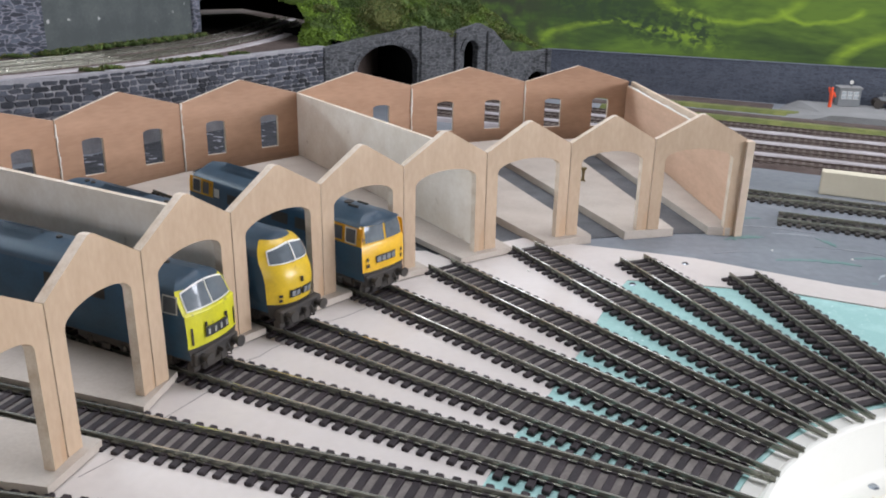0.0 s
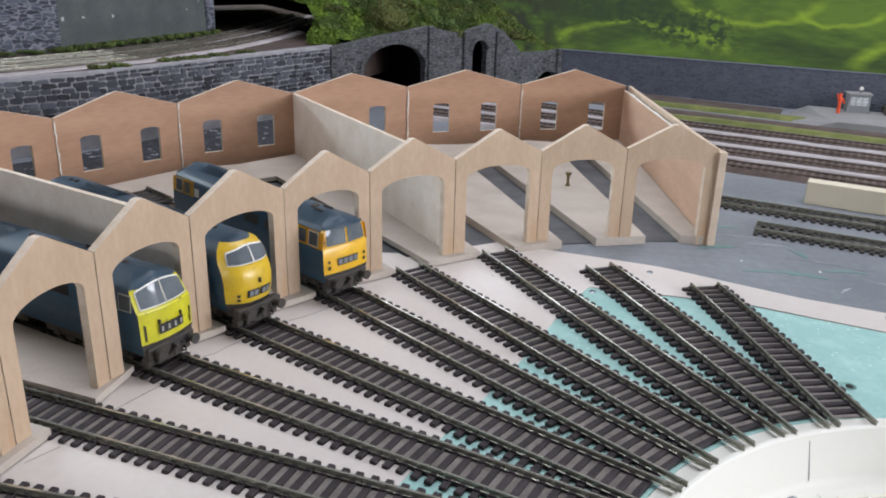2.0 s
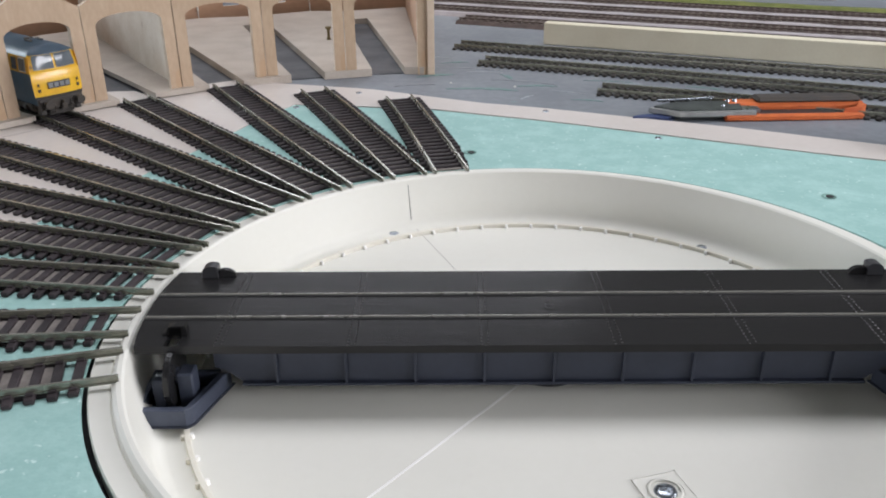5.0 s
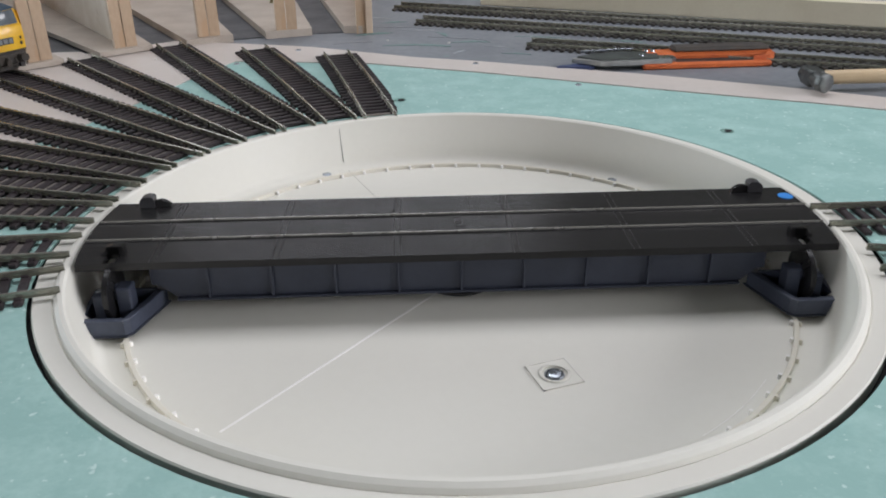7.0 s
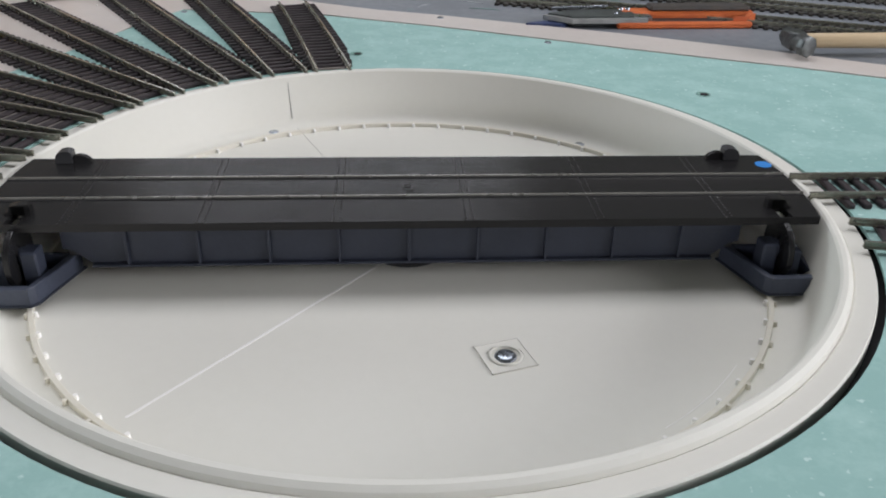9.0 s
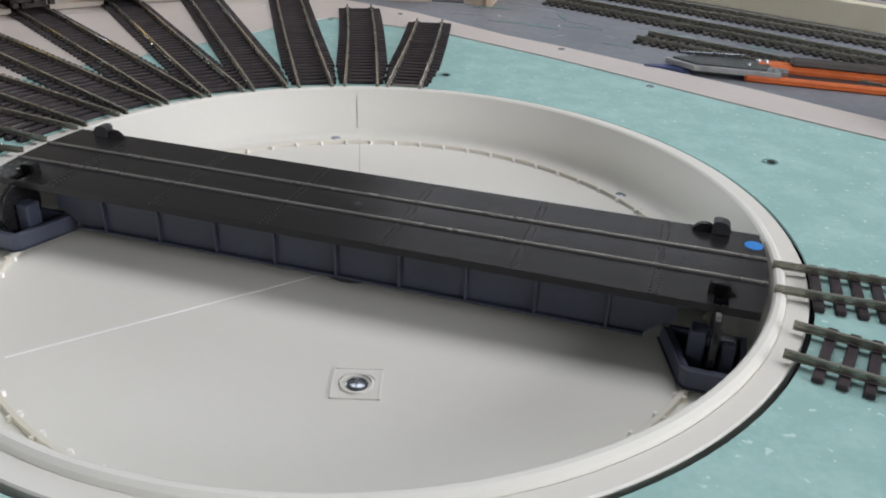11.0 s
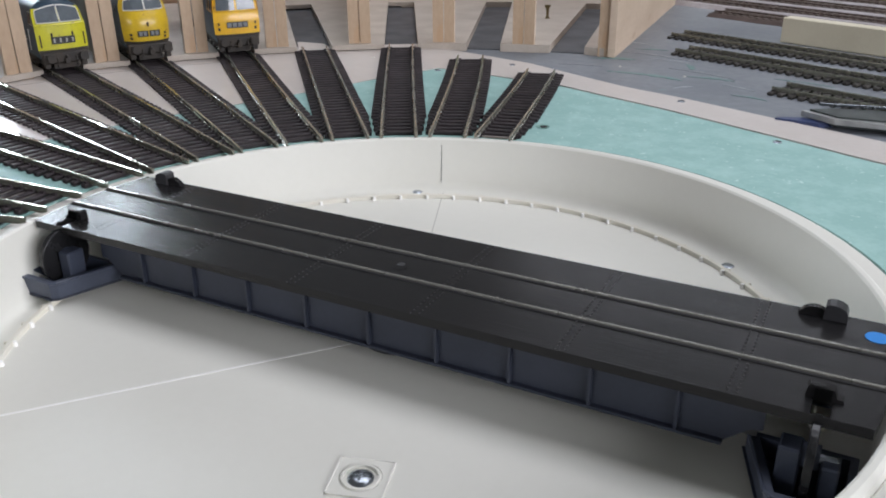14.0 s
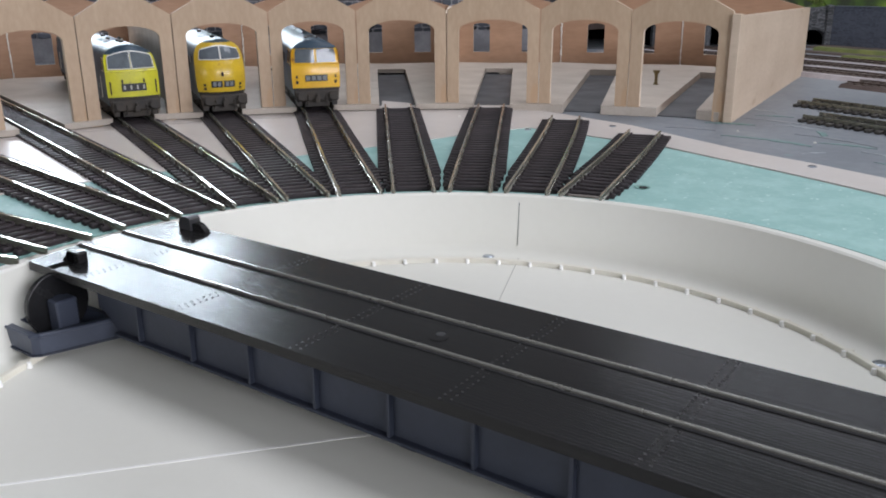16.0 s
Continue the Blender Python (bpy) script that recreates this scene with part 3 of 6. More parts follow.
for s in (-1, 1):
    y = s * 0.0200
    g = part("girder", bm_prism([(-0.1200, 0.0015), (0.1200, 0.0015), (0.1200, -0.0090), (0.1165, -0.0098), (0.1105, -0.0150), (-0.1105, -0.0150), (-0.1165, -0.0098), (-0.1200, -0.0090)], -0.0006, 0.0006),
             BLUEGREY, bridge, "blue-grey plate girder", pose(0, y, 0, 90))
    part("flange", bm_box(-0.1105, -0.0156, -0.0026, 0.1105, -0.0146, 0.0026, 0.0002), BLUEGREY, g)
    part("upper_flange", bm_box(-0.1190, -0.0004, -0.0020, 0.1190, 0.0006, 0.0020), BLUEGREY, g)
    for k in range(-4, 5):
        x = k * 0.0245
        part("stiffener", bm_box(x - 0.0005, -0.0148, -0.0022 if s > 0 else 0.0005, x + 0.0005, -0.0002, -0.0005 if s > 0 else 0.0022, 0.0001), BLUEGREY, g)
part("cross_beam", bm_box(-0.1185, -0.0195, -0.0120, 0.1185, 0.0195, 0.0004), BLACK, bridge)
part("pivot_boss", bm_lathe([(0.0, PIT), (0.0150, PIT), (0.0150, PIT + 0.0012), (0.0085, PIT + 0.0020), (0.0085, -0.010), (0, -0.010)], 40), BLACK, bridge, "", pose(0, 0, 0, 0, 0, 0), smooth=40)
for sx in (-1, 1):
    for sy in (-1, 1):
        m = pose(sx * 0.132, sy * 0.031, 0) @ Matrix.Diagonal((sx, -sy, 1, 1))
        plan = [(-0.0160, 0.0150), (0.0112, 0.0150), (0.0108, -0.0084), (0.0092, -0.0103), (-0.0064, -0.0103), (-0.0084, -0.0084)]
        pocket = [(-0.0128, 0.0132), (0.0092, 0.0132), (0.0090, -0.0078), (-0.0062, -0.0080)]
        out = part("outrigger", sheet(plan, [pocket], -0.0192, -0.0128), BLUEGREY_L, bridge, "blue-grey outrigger frame round a running wheel", m)
        part("pocket_floor", sheet([(x * 0.97, y * 0.97) for x, y in plan], [], -0.0196, -0.0186), BLUEGREY, out)
        lip = bmesh.new()
        for a, b in zip(plan[2:] + plan[:1], plan[3:] + plan[:1]):
            if a != b:
                bm_rod((*a, -0.0130), (*b, -0.0130), 0.0006, bm=lip, segments=6)
        part("rounded_lip", lip, BLUEGREY_L, out)
        part("foot_flange", sheet([(x * 1.06, y * 1.06) for x, y in plan], [pocket], -0.0196, -0.0190), BLUEGREY, out)
        for x0, x1, high in ((-0.0074, -0.0020, -0.0046), (0.0026, 0.0070, -0.0074)):
            part("bearing_block", bm_box(x0, -0.0010, -0.0190, x1, 0.0062, high, 0.0005), BLUEGREY_L, out)
        wheel = part("wheel", bm_cyl(0.0105, 0.0022, pose(0, 0.0034, -0.0078, 0, 90), 36, bevel=0.0003), TYRE, out, "black plastic running wheel")
        part("hub", bm_cyl(0.0032, 0.0042, pose(0, 0.0034, -0.0078, 0, 90), 20), BLUEGREY_L, wheel)
        part("axle", bm_cyl(0.0011, 0.0128, pose(0, 0.0034, -0.0078, 0, 90), 12), STEEL, wheel)
for sx in (-1, 1):
    # a rounded hood with the top of the running wheel standing out of the deck beside it
    wedge = [(-0.0028, 0), (0.0036, 0), (0.0036, 0.0022), (0.0030, 0.0036), (0.0016, 0.0045), (0.0, 0.0048), (-0.0016, 0.0047), (-0.0026, 0.0041)]
    hood = part("hood", bm_prism(wedge, -0.0024, 0.0024), HOOD, bridge, "small dark grey wheel hood",
                pose(sx * 0.1306, 0.0258, DECK) @ Matrix.Diagonal((sx, 1, 1, 1)) @ pose(0, 0, 0, 90))
    part("hood_fin", bm_cyl(0.0050, 0.0022, pose(-0.0052, -0.0020, 0.0004), 32), BLACK_PL, hood)
    cover = [(-0.0042, 0), (0.0048, 0), (0.0046, 0.0008), (0.0030, 0.0010), (0.0024, 0.0030), (0.0, 0.0036), (-0.0034, 0.0036), (-0.0040, 0.0028)]
    front = part("front_hood", bm_prism(cover, -0.0016, 0.0016), BLACK_PL, bridge, "small black wheel hood", pose(sx * 0.1322, -0.0190, DECK) @ Matrix.Diagonal((sx, 1, 1, 1)) @ pose(0, 0, 0, 90))
    part("hood_slot", bm_box(-0.0022, 0.0, 0.0013, 0.0018, 0.0030, 0.0020), VOID, front)

# ---- tracks ----
RAIL_PROFILE = [(-0.0010, 0.0), (0.0010, 0.0), (0.0010, 0.0003), (0.0003, 0.0006), (0.0003, 0.0017), (0.0006, 0.0019), (0.00055, 0.0025), (-0.00055, 0.0025), (-0.0006, 0.0019), (-0.0003, 0.0017), (-0.0003, 0.0006), (-0.0010, 0.0003)]


WEB_PROFILE = [(-0.0013, 0.0008), (0.0013, 0.0008), (0.0013, 0.0017), (-0.0013, 0.0017)]


def sweep(points, side, z, profile=RAIL_PROFILE):
    """A rail along a line of points, side metres to its left."""
    bm = bmesh.new()
    rings = []
    for i, p in enumerate(points):
        d = (points[min(i + 1, len(points) - 1)] - points[max(i - 1, 0)]).normalized()
        left = Vector((-d.y, d.x, 0))
        rings.append([bm.verts.new(p + left * (side + u) + Vector((0, 0, z + v))) for u, v in profile])
    n = len(profile)
    for a, b in zip(rings, rings[1:]):
        for k in range(n):
            f = bm.faces.new((a[k], b[k], b[(k + 1) % n], a[(k + 1) % n]))
            f.material_index = 1 if k == 6 else 0
    bm.faces.new(rings[0]), bm.faces.new(rings[-1][::-1])
    bmesh.ops.recalc_face_normals(bm, faces=bm.faces)
    return bm


SLEEPER_MESH = {}


def sleeper_mesh(length, mat):
    key = (round(length * 500), mat.name)
    if key not in SLEEPER_MESH:
        half = key[0] / 1000
        bm = bm_box(-0.0016, -half, 0, 0.0016, half, 0.0020, 0.0004)
        for s in (-1, 1):
            for o in (-0.0015, 0.0015):
                bm_box(-0.0012, s * 0.0087 + o - 0.0006, 0.0019, 0.0012, s * 0.0087 + o + 0.0006, 0.0027, bm=bm)
        mesh = bpy.data.meshes.new("sleeper")
        bm.to_mesh(mesh)
        bm.free()
        mesh.materials.append(mat)
        SLEEPER_MESH[key] = mesh
    return SLEEPER_MESH[key]


def track(label, points, bare=0.0, width=lambda d: 0.030, group="", pitch=0.0064, z=0.0012, top=RAIL_TOP, bed=False, wood=SLEEPER, bed_mat=GAP_SHADE):
    """A length of model track: two rails on separate sleepers. bare: length at the start with no sleepers."""
    ob = thing("track", label, "railway track", group)
    for side in (-0.0087, 0.0087):
        part("rail", sweep(points, side, z + 0.0018), [RAIL, top], ob, "tarnished rail with a bright worn head")
        part("web", sweep(points[bare > 0.01:], side, z - 0.0007, WEB_PROFILE), [wood], ob)
    # flat strip added between the rails to tone the gaps between sleepers
    part("track_bed", sweep(points[1 if bare > 0.01 else 0:], 0.0, z, [(-0.0125, 0.0002), (0.0125, 0.0002), (0.0120, 0.0010), (-0.0120, 0.0010)]) if bed else sweep(points[1:], 0.0, z, [(-0.0076, 0.0002), (0.0076, 0.0002), (0.0074, 0.0009), (-0.0074, 0.0009)]), bed_mat, ob)
    run, want = 0.0, bare
    for a, b in zip(points, points[1:]):
        step = (b - a).length
        while want <= run + step:
            p = a.lerp(b, (want - run) / step)
            d = b - a
            wobble = random.uniform(-1.2, 1.2)
            piece("sleeper", sleeper_mesh(width(want), wood), ob, Matrix.Translation((p.x, p.y, z)) @ pose(0, 0, 0, 0, 0, math.degrees(math.atan2(d.y, d.x)) + wobble))
            want += pitch
        run += step
    return ob


def radial(tip, end, r1, r0=0.1500, curve=0.0):
    pts = []
    for i in range(17):
        f = i / 16
        r = r0 + (r1 - r0) * f
        pts.append(polar(r, tip + (end - tip) * f + curve * f * f))
    return pts


def fan_width(d):
    return min(0.030, max(0.0215, 2 * (0.1508 + d) * math.tan(radians(4.3))))


FAN = [  # angle at the rim, at the far end, end radius, curve
    (103.3, 102.2, 0.307, 1.0), (111.9, 111.7, 0.347, 0.7), (121.0, 120.5, 0.392, 0.0), (130.0, 130.0, 0.392, 0.0), (138.6, 138.1, 0.600, 0.0),
    (147.0, 146.8, 0.600, 0.0), (155.2, 155.4, 0.630, 0.0), (163.6, 163.6, 0.600, 0.0), (172.2, 172.0, 0.600, 0.0), (184.0, 183.0, 0.48, 0.0), (194.9, 194.0, 0.48, 0.0)]
BEND = {4: (0.3765, 138.2, 141.3, 0.215), 5: (0.3775, 147.3, 148.3, 0.225), 6: (0.3815, 155.45, 155.6, 0.245)}  # stall: radius and angle of the bend, heading, length after it
for k, (tip, end, r1, curve) in enumerate(FAN):
    line = radial(tip, end, r1, curve=curve)
    if k in BEND:
        r, a, heading, run = BEND[k]
        line = radial(tip, a, r)[:-1] + [polar(r, a) + polar(run * i / 6, heading) for i in range(7)]
    track("dark plastic sleepered track leading from the turntable towards the shed", line, 0.0135, fan_width, "tracks fanning from the turntable")
track("dark plastic sleepered approach track at the turntable rim", [Vector((0.1485 + 0.05 * i, -0.0016 + 0.0004 * i, 0)) for i in range(13)], 0.0135, lambda d: 0.030, "approach tracks")
track("dark plastic sleepered approach track at the turntable rim", [Vector((0.1515 + 0.049 * i, -0.0398 - 0.0100 * i, 0)) for i in range(12)], 0.0105, lambda d: 0.030, "approach tracks")


def line_track(label, a, b, bend=0.0, group="", z=0.0):
    a, b = Vector((*a, 0)), Vector((*b, 0))
    n = Vector((-(b - a).y, (b - a).x, 0)).normalized()
    return track(label, [a.lerp(b, i / 16) + n * bend * (1 - (i / 8 - 1) ** 2) for i in range(17)], 0.002, lambda d: 0.030, group, z=z, wood=SLEEPER_DUST, bed_mat=BED_DUST)


line_track("loose length of olive-railed track on the grey board", (-0.0265, 0.4860), (0.62, 0.2300), 0.000, "sidings on the grey board")
line_track("loose length of olive-railed track on the grey board", (-0.0075, 0.4210), (0.62, 0.1500), 0.006, "sidings on the grey board")
line_track("loose length of olive-railed track on the grey board", (0.0735, 0.3270), (0.62, 0.1050), 0.003, "sidings on the grey board")

# ---- engine shed ----
JA = [97.6, 107.0, 115.8, 125.0, 133.9, 142.3, 151.2, 159.5, 167.6, 176.2]
JR = [0.3860, 0.3895, 0.3935, 0.3935, 0.3945, 0.3965, 0.3960, 0.3945, 0.3925, 0.3920]
RA = [96.6, 105.6, 115.4, 124.8, 133.7, 142.2, 150.9, 159.6, 168.2, 177.0]
FRONT = [polar(r, a) for r, a in zip(JR, JA)]
REAR = [polar(0.676, a) for a in RA]
EAVE, PEAK, REAVE, RPEAK = 0.0682, 0.0845, 0.0600, 0.0750
FLOOR = 0.0050


def between(p, q):
    """A frame at the middle of p and q: x from q to p, y away from the turntable."""
    x = (p - q).normalized()
    return Matrix(((x.x, -x.y, 0, (p.x + q.x) / 2), (x.y, x.x, 0, (p.y + q.y) / 2), (0, 0, 1, 0), (0, 0, 0, 1)))


def front_panel(width):
    w, o = width / 2, width / 2 - 0.0078
    arch = [(o * math.cos(t), 0.0545 + 0.0072 * math.sin(t)) for t in (math.pi * i / 14 for i in range(15))]
    return bm_plate([(-w, 0), (-o, 0), *arch[::-1], (o, 0), (w, 0), (w, EAVE), (0.0015, PEAK), (-0.0015, PEAK), (-w, EAVE)], [], 0.0042)


def rear_panel(width):
    w = width / 2
    holes = []
    for c in (-0.0240, 0.0245):
        holes.append([(c - 0.0082, 0.0155), (c + 0.0082, 0.0155), (c + 0.0082, 0.0420), (c + 0.0050, 0.0433), (c, 0.0438), (c - 0.0050, 0.0433), (c - 0.0082, 0.0420)])
    return bm_plate([(-w, 0), (w, 0), (w, REAVE), (0.001, RPEAK), (-0.001, RPEAK), (-w, REAVE)], holes, 0.0030)


def edge_material(ob, index=1):
    """Gives the sawn upper edges of a board their own material."""
    for p in ob.data.polygons:
        if p.normal.z > 0.3 or abs(p.normal.x) > 0.7:
            p.material_index = index


def gap_line(k):
    """The middle of the inspection gap of stall k, at the front and at the back."""
    a = FAN[k][1] if k > 1 else (102.2, 111.4)[k]
    if k in BEND:
        r, a, heading, run = BEND[k]
        return polar(r, a) + polar(0.009, heading), polar(r, a) + polar(0.232, heading)
    return polar(0.3835, a), polar(0.610, a)


base = [FRONT[k] * 1.012 for k in range(10)] + [REAR[k] * 0.996 for k in range(9, -1, -1)]
# thin sheet, darker than the baseboard, over the shed's footprint
solid("shed_base", bm_prism([(p.x, p.y) for p in base], 0.0, 0.0007), SHED_BASE, "dark sheet laid under the engine shed", "floor board", kind="structure")
for module in range(3):
    ks = range(3 * module, 3 * module + 3)
    shed = thing("engine_shed", "unpainted plywood engine shed section with three arched stalls, no roof", "engine shed", "sections of the engine shed")
    for k in ks:
        p, q = FRONT[k], FRONT[k + 1]
        panel = part("front_panel", front_panel((p - q).length - 0.0008), [PLY, PLY_EDGE], shed, "sawn plywood gable with an arched doorway", between(p, q) @ pose(0, -0.001, 0, -0.6))
        edge_material(panel)
        p, q = REAR[k], REAR[k + 1]
        panel = part("rear_panel", rear_panel((p - q).length - 0.0008), [PLY_RED, PLY_EDGE], shed, "red-brown plywood gable with two window openings", between(p, q))
        edge_material(panel)
    # the walls at both ends of the section
    for k in {0: (0, 3), 1: (6,), 2: (9,)}[module]:
        a, b = FRONT[k], REAR[k]
        length = (b - a).length - 0.002
        d = (b - a).normalized()
        m = Matrix(((d.x, -d.y, 0, a.x), (d.y, d.x, 0, a.y), (0, 0, 1, 0), (0, 0, 0, 1)))
        wall = part("side_wall", bm_plate([(0.0045, 0), (length, 0), (length, REAVE), (0.0045, 0.0655)], [], 0.0032), [CARD if k else PLY_PALE, PLY_EDGE if k else PLY_PALE], shed, "pale hardboard side wall" if k else "pale pinkish plywood side wall", m @ pose(0, -0.0016 if k else -0.0046, 0))
        edge_material(wall)
        if k == 0:
            liner = part("wall_liner", bm_plate([(0.0060, FLOOR), (length - 0.002, FLOOR), (length - 0.002, REAVE - 0.0040), (0.0060, 0.0610)], [], 0.0030), [PLY_LINER_LIT, PLY_EDGE], shed,
                         "pinkish-brown plywood lining, lightened for the window light on it", m @ pose(0, 0.0, 0))
            edge_material(liner)
            part("corner_post", bm_box(-0.0030, -0.0048, 0, 0.0046, 0.0006, EAVE - 0.0015, 0.0003), PLY_PALE, shed, "", m)
    # raised floors between the inspection gaps
    for j in range(3 * module, 3 * module + 3 + (module == 2)):
        lo = gap_line(j - 1) if j > 0 else None
        hi = gap_line(j) if j < 9 else None
        half = 0.0128
        if lo is None:
            n = (REAR[0] - FRONT[0]).normalized()
            inset = Vector((-n.y, n.x, 0)) * 0.0035
            right_back = [REAR[0] + inset - n * 0.004]
            side_a = [FRONT[0] + inset - n * 0.002]
        else:
            d = (lo[1] - lo[0]).normalized()
            left = Vector((-d.y, d.x, 0))
            side_a = [lo[0] + left * half + d * 0.004, lo[1] + left * half]
            right_back = [lo[1]]
        if hi is None:
            n = (REAR[9] - FRONT[9]).normalized()
            side_b = [REAR[9] - n * 0.004, FRONT[9]]
        else:
            d = (hi[1] - hi[0]).normalized()
            left = Vector((-d.y, d.x, 0))
            side_b = [hi[1], hi[1] - left * half, hi[0] - left * half + d * 0.004]
        rear_line = [REAR[j] * 0.992] if 0 < j < 9 else []
        pts = side_a + ([right_back[0]] if lo else right_back) + ([lo[1].normalized() * 0.660] if lo else []) + rear_line + ([hi[1].normalized() * 0.660] if hi else []) + side_b
        clean = []
        for p in pts:
            if not clean or (Vector(p) - clean[-1]).length > 1e-4:
                clean.append(Vector(p))
        part("floor_slab", bm_prism([(p.x, p.y) for p in clean], 0.0024 if j > 2 else 0.0002, FLOOR + 0.001), [SLAB], shed, "pale raised floor slab")

# glue beads in the joints of the rear boards
rng = random.Random(11)
for k in range(1, 9):
    if k in (3, 6):
        continue
    a = REAR[k] * (1 - 0.0009 / 0.676)
    bm = bmesh.new()
    z = FLOOR
    while z < REAVE - 0.004:
        step = rng.uniform(0.002, 0.006)
        bm_rod((a.x + rng.uniform(-4e-4, 4e-4), a.y + rng.uniform(-4e-4, 4e-4), z), (a.x + rng.uniform(-4e-4, 4e-4), a.y + rng.uniform(-4e-4, 4e-4), z + step), rng.uniform(0.0003, 0.0008), bm=bm, segments=6)
        z += step * 0.9
    solid("glue_bead", bm, WHITE_P, "dried white glue bead in the joint of two boards", "glue", "glue beads of the shed")
# white glue along the top of the lining and smeared down the front corner
n = (REAR[0] - FRONT[0]).normalized()
side = Vector((-n.y, n.x, 0))
bm = bmesh.new()
at = FRONT[0] + n * 0.012 + side * 0.0016 + Vector((0, 0, 0.0612))
while (at - FRONT[0]).dot(n) < 0.270:
    step = rng.uniform(0.004, 0.010)
    fall = (at - FRONT[0]).dot(n) / 0.285
    nxt = FRONT[0] + n * ((at - FRONT[0]).dot(n) + step) + side * (0.0016 + rng.uniform(-3e-4, 3e-4)) + Vector((0, 0, 0.0612 - 0.0050 * fall + rng.uniform(-4e-4, 4e-4)))
    bm_rod(at, nxt, rng.uniform(0.0004, 0.0010), bm=bm, segments=6)
    at = nxt
solid("glue_bead", bm, WHITE_P, "dried white glue bead along the top of the lining", "glue", "glue beads of the shed")
slip = [polar(r, a) for r, a in ((0.384, 128.2), (0.384, 131.7), (0.432, 131.4), (0.425, 130.0), (0.418, 128.7))]
solid("card_scrap", bm_prism([(p.x, p.y) for p in slip], 0.0, 0.0022), WHITE_CARD, "torn white card scrap in the mouth of a stall", "card")

# loose things on the shed floor
track("short olive-railed track stub lying on the shed floor", [polar(0.590, 139.0) + polar(0.036 * i / 4, 141.3) for i in range(5)], 0.002, lambda d: 0.026, "track stubs in the shed", z=FLOOR + 0.001, wood=SLEEPER_DUST, bed_mat=BED_DUST)
post = thing("post", "short corroded brass post standing on the shed floor", "post", m=pose(-0.1420, 0.4920, FLOOR + 0.001))
part("stem", bm_lathe([(0.0024, 0), (0.0014, 0.0012), (0.0011, 0.0040), (0.0014, 0.0085), (0.0026, 0.0098), (0.0026, 0.0112), (0, 0.0114)], 16), material("tarnished_brass", (0.22, 0.17, 0.08), rough=0.5, metal=0.6), post, smooth=50)


# ---- locomotives ----
class Hull:
    """A body whose ends are curved faces: levels of (height, half width, set-back of the end, bow of the end)."""

    def __init__(self, length, levels, power=2.2):
        self.half, self.levels, self.power = length / 2, [], power
        for i, (a, b) in enumerate(zip(levels, levels[1:])):
            before, after = levels[max(i - 1, 0)], levels[min(i + 2, len(levels) - 1)]
            steps = 3 if a[0] > 0.036 else 1
            for f in (k / steps for k in range(steps)):
                self.levels.append(tuple(0.5 * (2 * q + (r - p) * f + (2 * p - 5 * q + 4 * r - t) * f * f + (3 * q - p - 3 * r + t) * f ** 3) for p, q, r, t in zip(before, a, b, after)))
        self.levels.append(levels[-1])

    def at(self, z):
        for a, b in zip(self.levels, self.levels[1:]):
            if a[0] <= z <= b[0]:
                f = (z - a[0]) / (b[0] - a[0])
                return [a[i] + (b[i] - a[i]) * f for i in range(4)]
        return list(self.levels[-1] if z > self.levels[-1][0] else self.levels[0])

    def face(self, u, z, off=0.0):
        """A point of the front face: u from -1 to 1 across."""
        _, w, back, bow = self.at(z)
        return Vector((self.half - back - bow * abs(u) ** self.power + off, u * w, z))

    def rows(self, z0, z1):
        zs = sorted({round(l[0], 6) for l in self.levels if z0 < l[0] < z1} | {z0, z1})
        return zs

    def ends(self, z0, z1, sign, cols=10, off=0.0, u0=-1.0, u1=1.0, arch=0.0):
        """The end face between two heights; arch lowers the upper edge towards the sides."""
        bm = bmesh.new()
        zs = self.rows(z0, z1)
        if len(zs) < 4 or arch:
            zs = [z0 + (z1 - z0) * i / 5 for i in range(6)]
        us = [u0 + (u1 - u0) * c / cols for c in range(cols + 1)]
        grid = [[bm.verts.new(self.face(u, z - arch * u * u * (z - z0) / (z1 - z0), off)) for u in us] for z in zs]
        for a, b in zip(grid, grid[1:]):
            for c in range(cols):
                bm.faces.new((a[c], a[c + 1], b[c + 1], b[c]))
        if sign < 0:
            bmesh.ops.rotate(bm, verts=bm.verts, matrix=Matrix.Rotation(math.pi, 3, "Z"))
        bmesh.ops.remove_doubles(bm, verts=bm.verts, dist=1e-6)
        return bm

    def shell(self, z0, z1):
        """Both sides (and the roof where the levels close) between two heights."""
        bm = bmesh.new()
        zs = self.rows(z0, z1)
        for s in (-1, 1):
            grid = []
            for z in zs:
                f = self.face(s, z)
                grid.append([bm.verts.new((f.x * t, f.y, z)) for t in (-1, -0.5, 0, 0.5, 1)])
            for a, b in zip(grid, grid[1:]):
                for c in range(4):
                    bm.faces.new((a[c], a[c + 1], b[c + 1], b[c]) if s < 0 else (a[c + 1], a[c], b[c], b[c + 1]))
        bmesh.ops.remove_doubles(bm, verts=bm.verts, dist=1e-6)
        bmesh.ops.recalc_face_normals(bm, faces=bm.faces)
        return bm

    def crown(self, y):
        """The height of the roof at y."""
        return max((z for z, w in ((0.044 + 0.0001 * k, self.at(0.044 + 0.0001 * k)[1]) for k in range(90)) if w >= abs(y)), default=self.levels[-1][0])

    def roof_patch(self, x0, x1, y, off):
        bm = bmesh.new()
        ys = [-y + 2 * y * k / 8 for k in range(9)]
        rows = [[bm.verts.new((x, v, self.crown(v) + off)) for v in ys] for x in (x0, x1)]
        for k in range(8):
            bm.faces.new((rows[0][k], rows[1][k], rows[1][k + 1], rows[0][k + 1]))
        return thicken(bm, 0.0006)

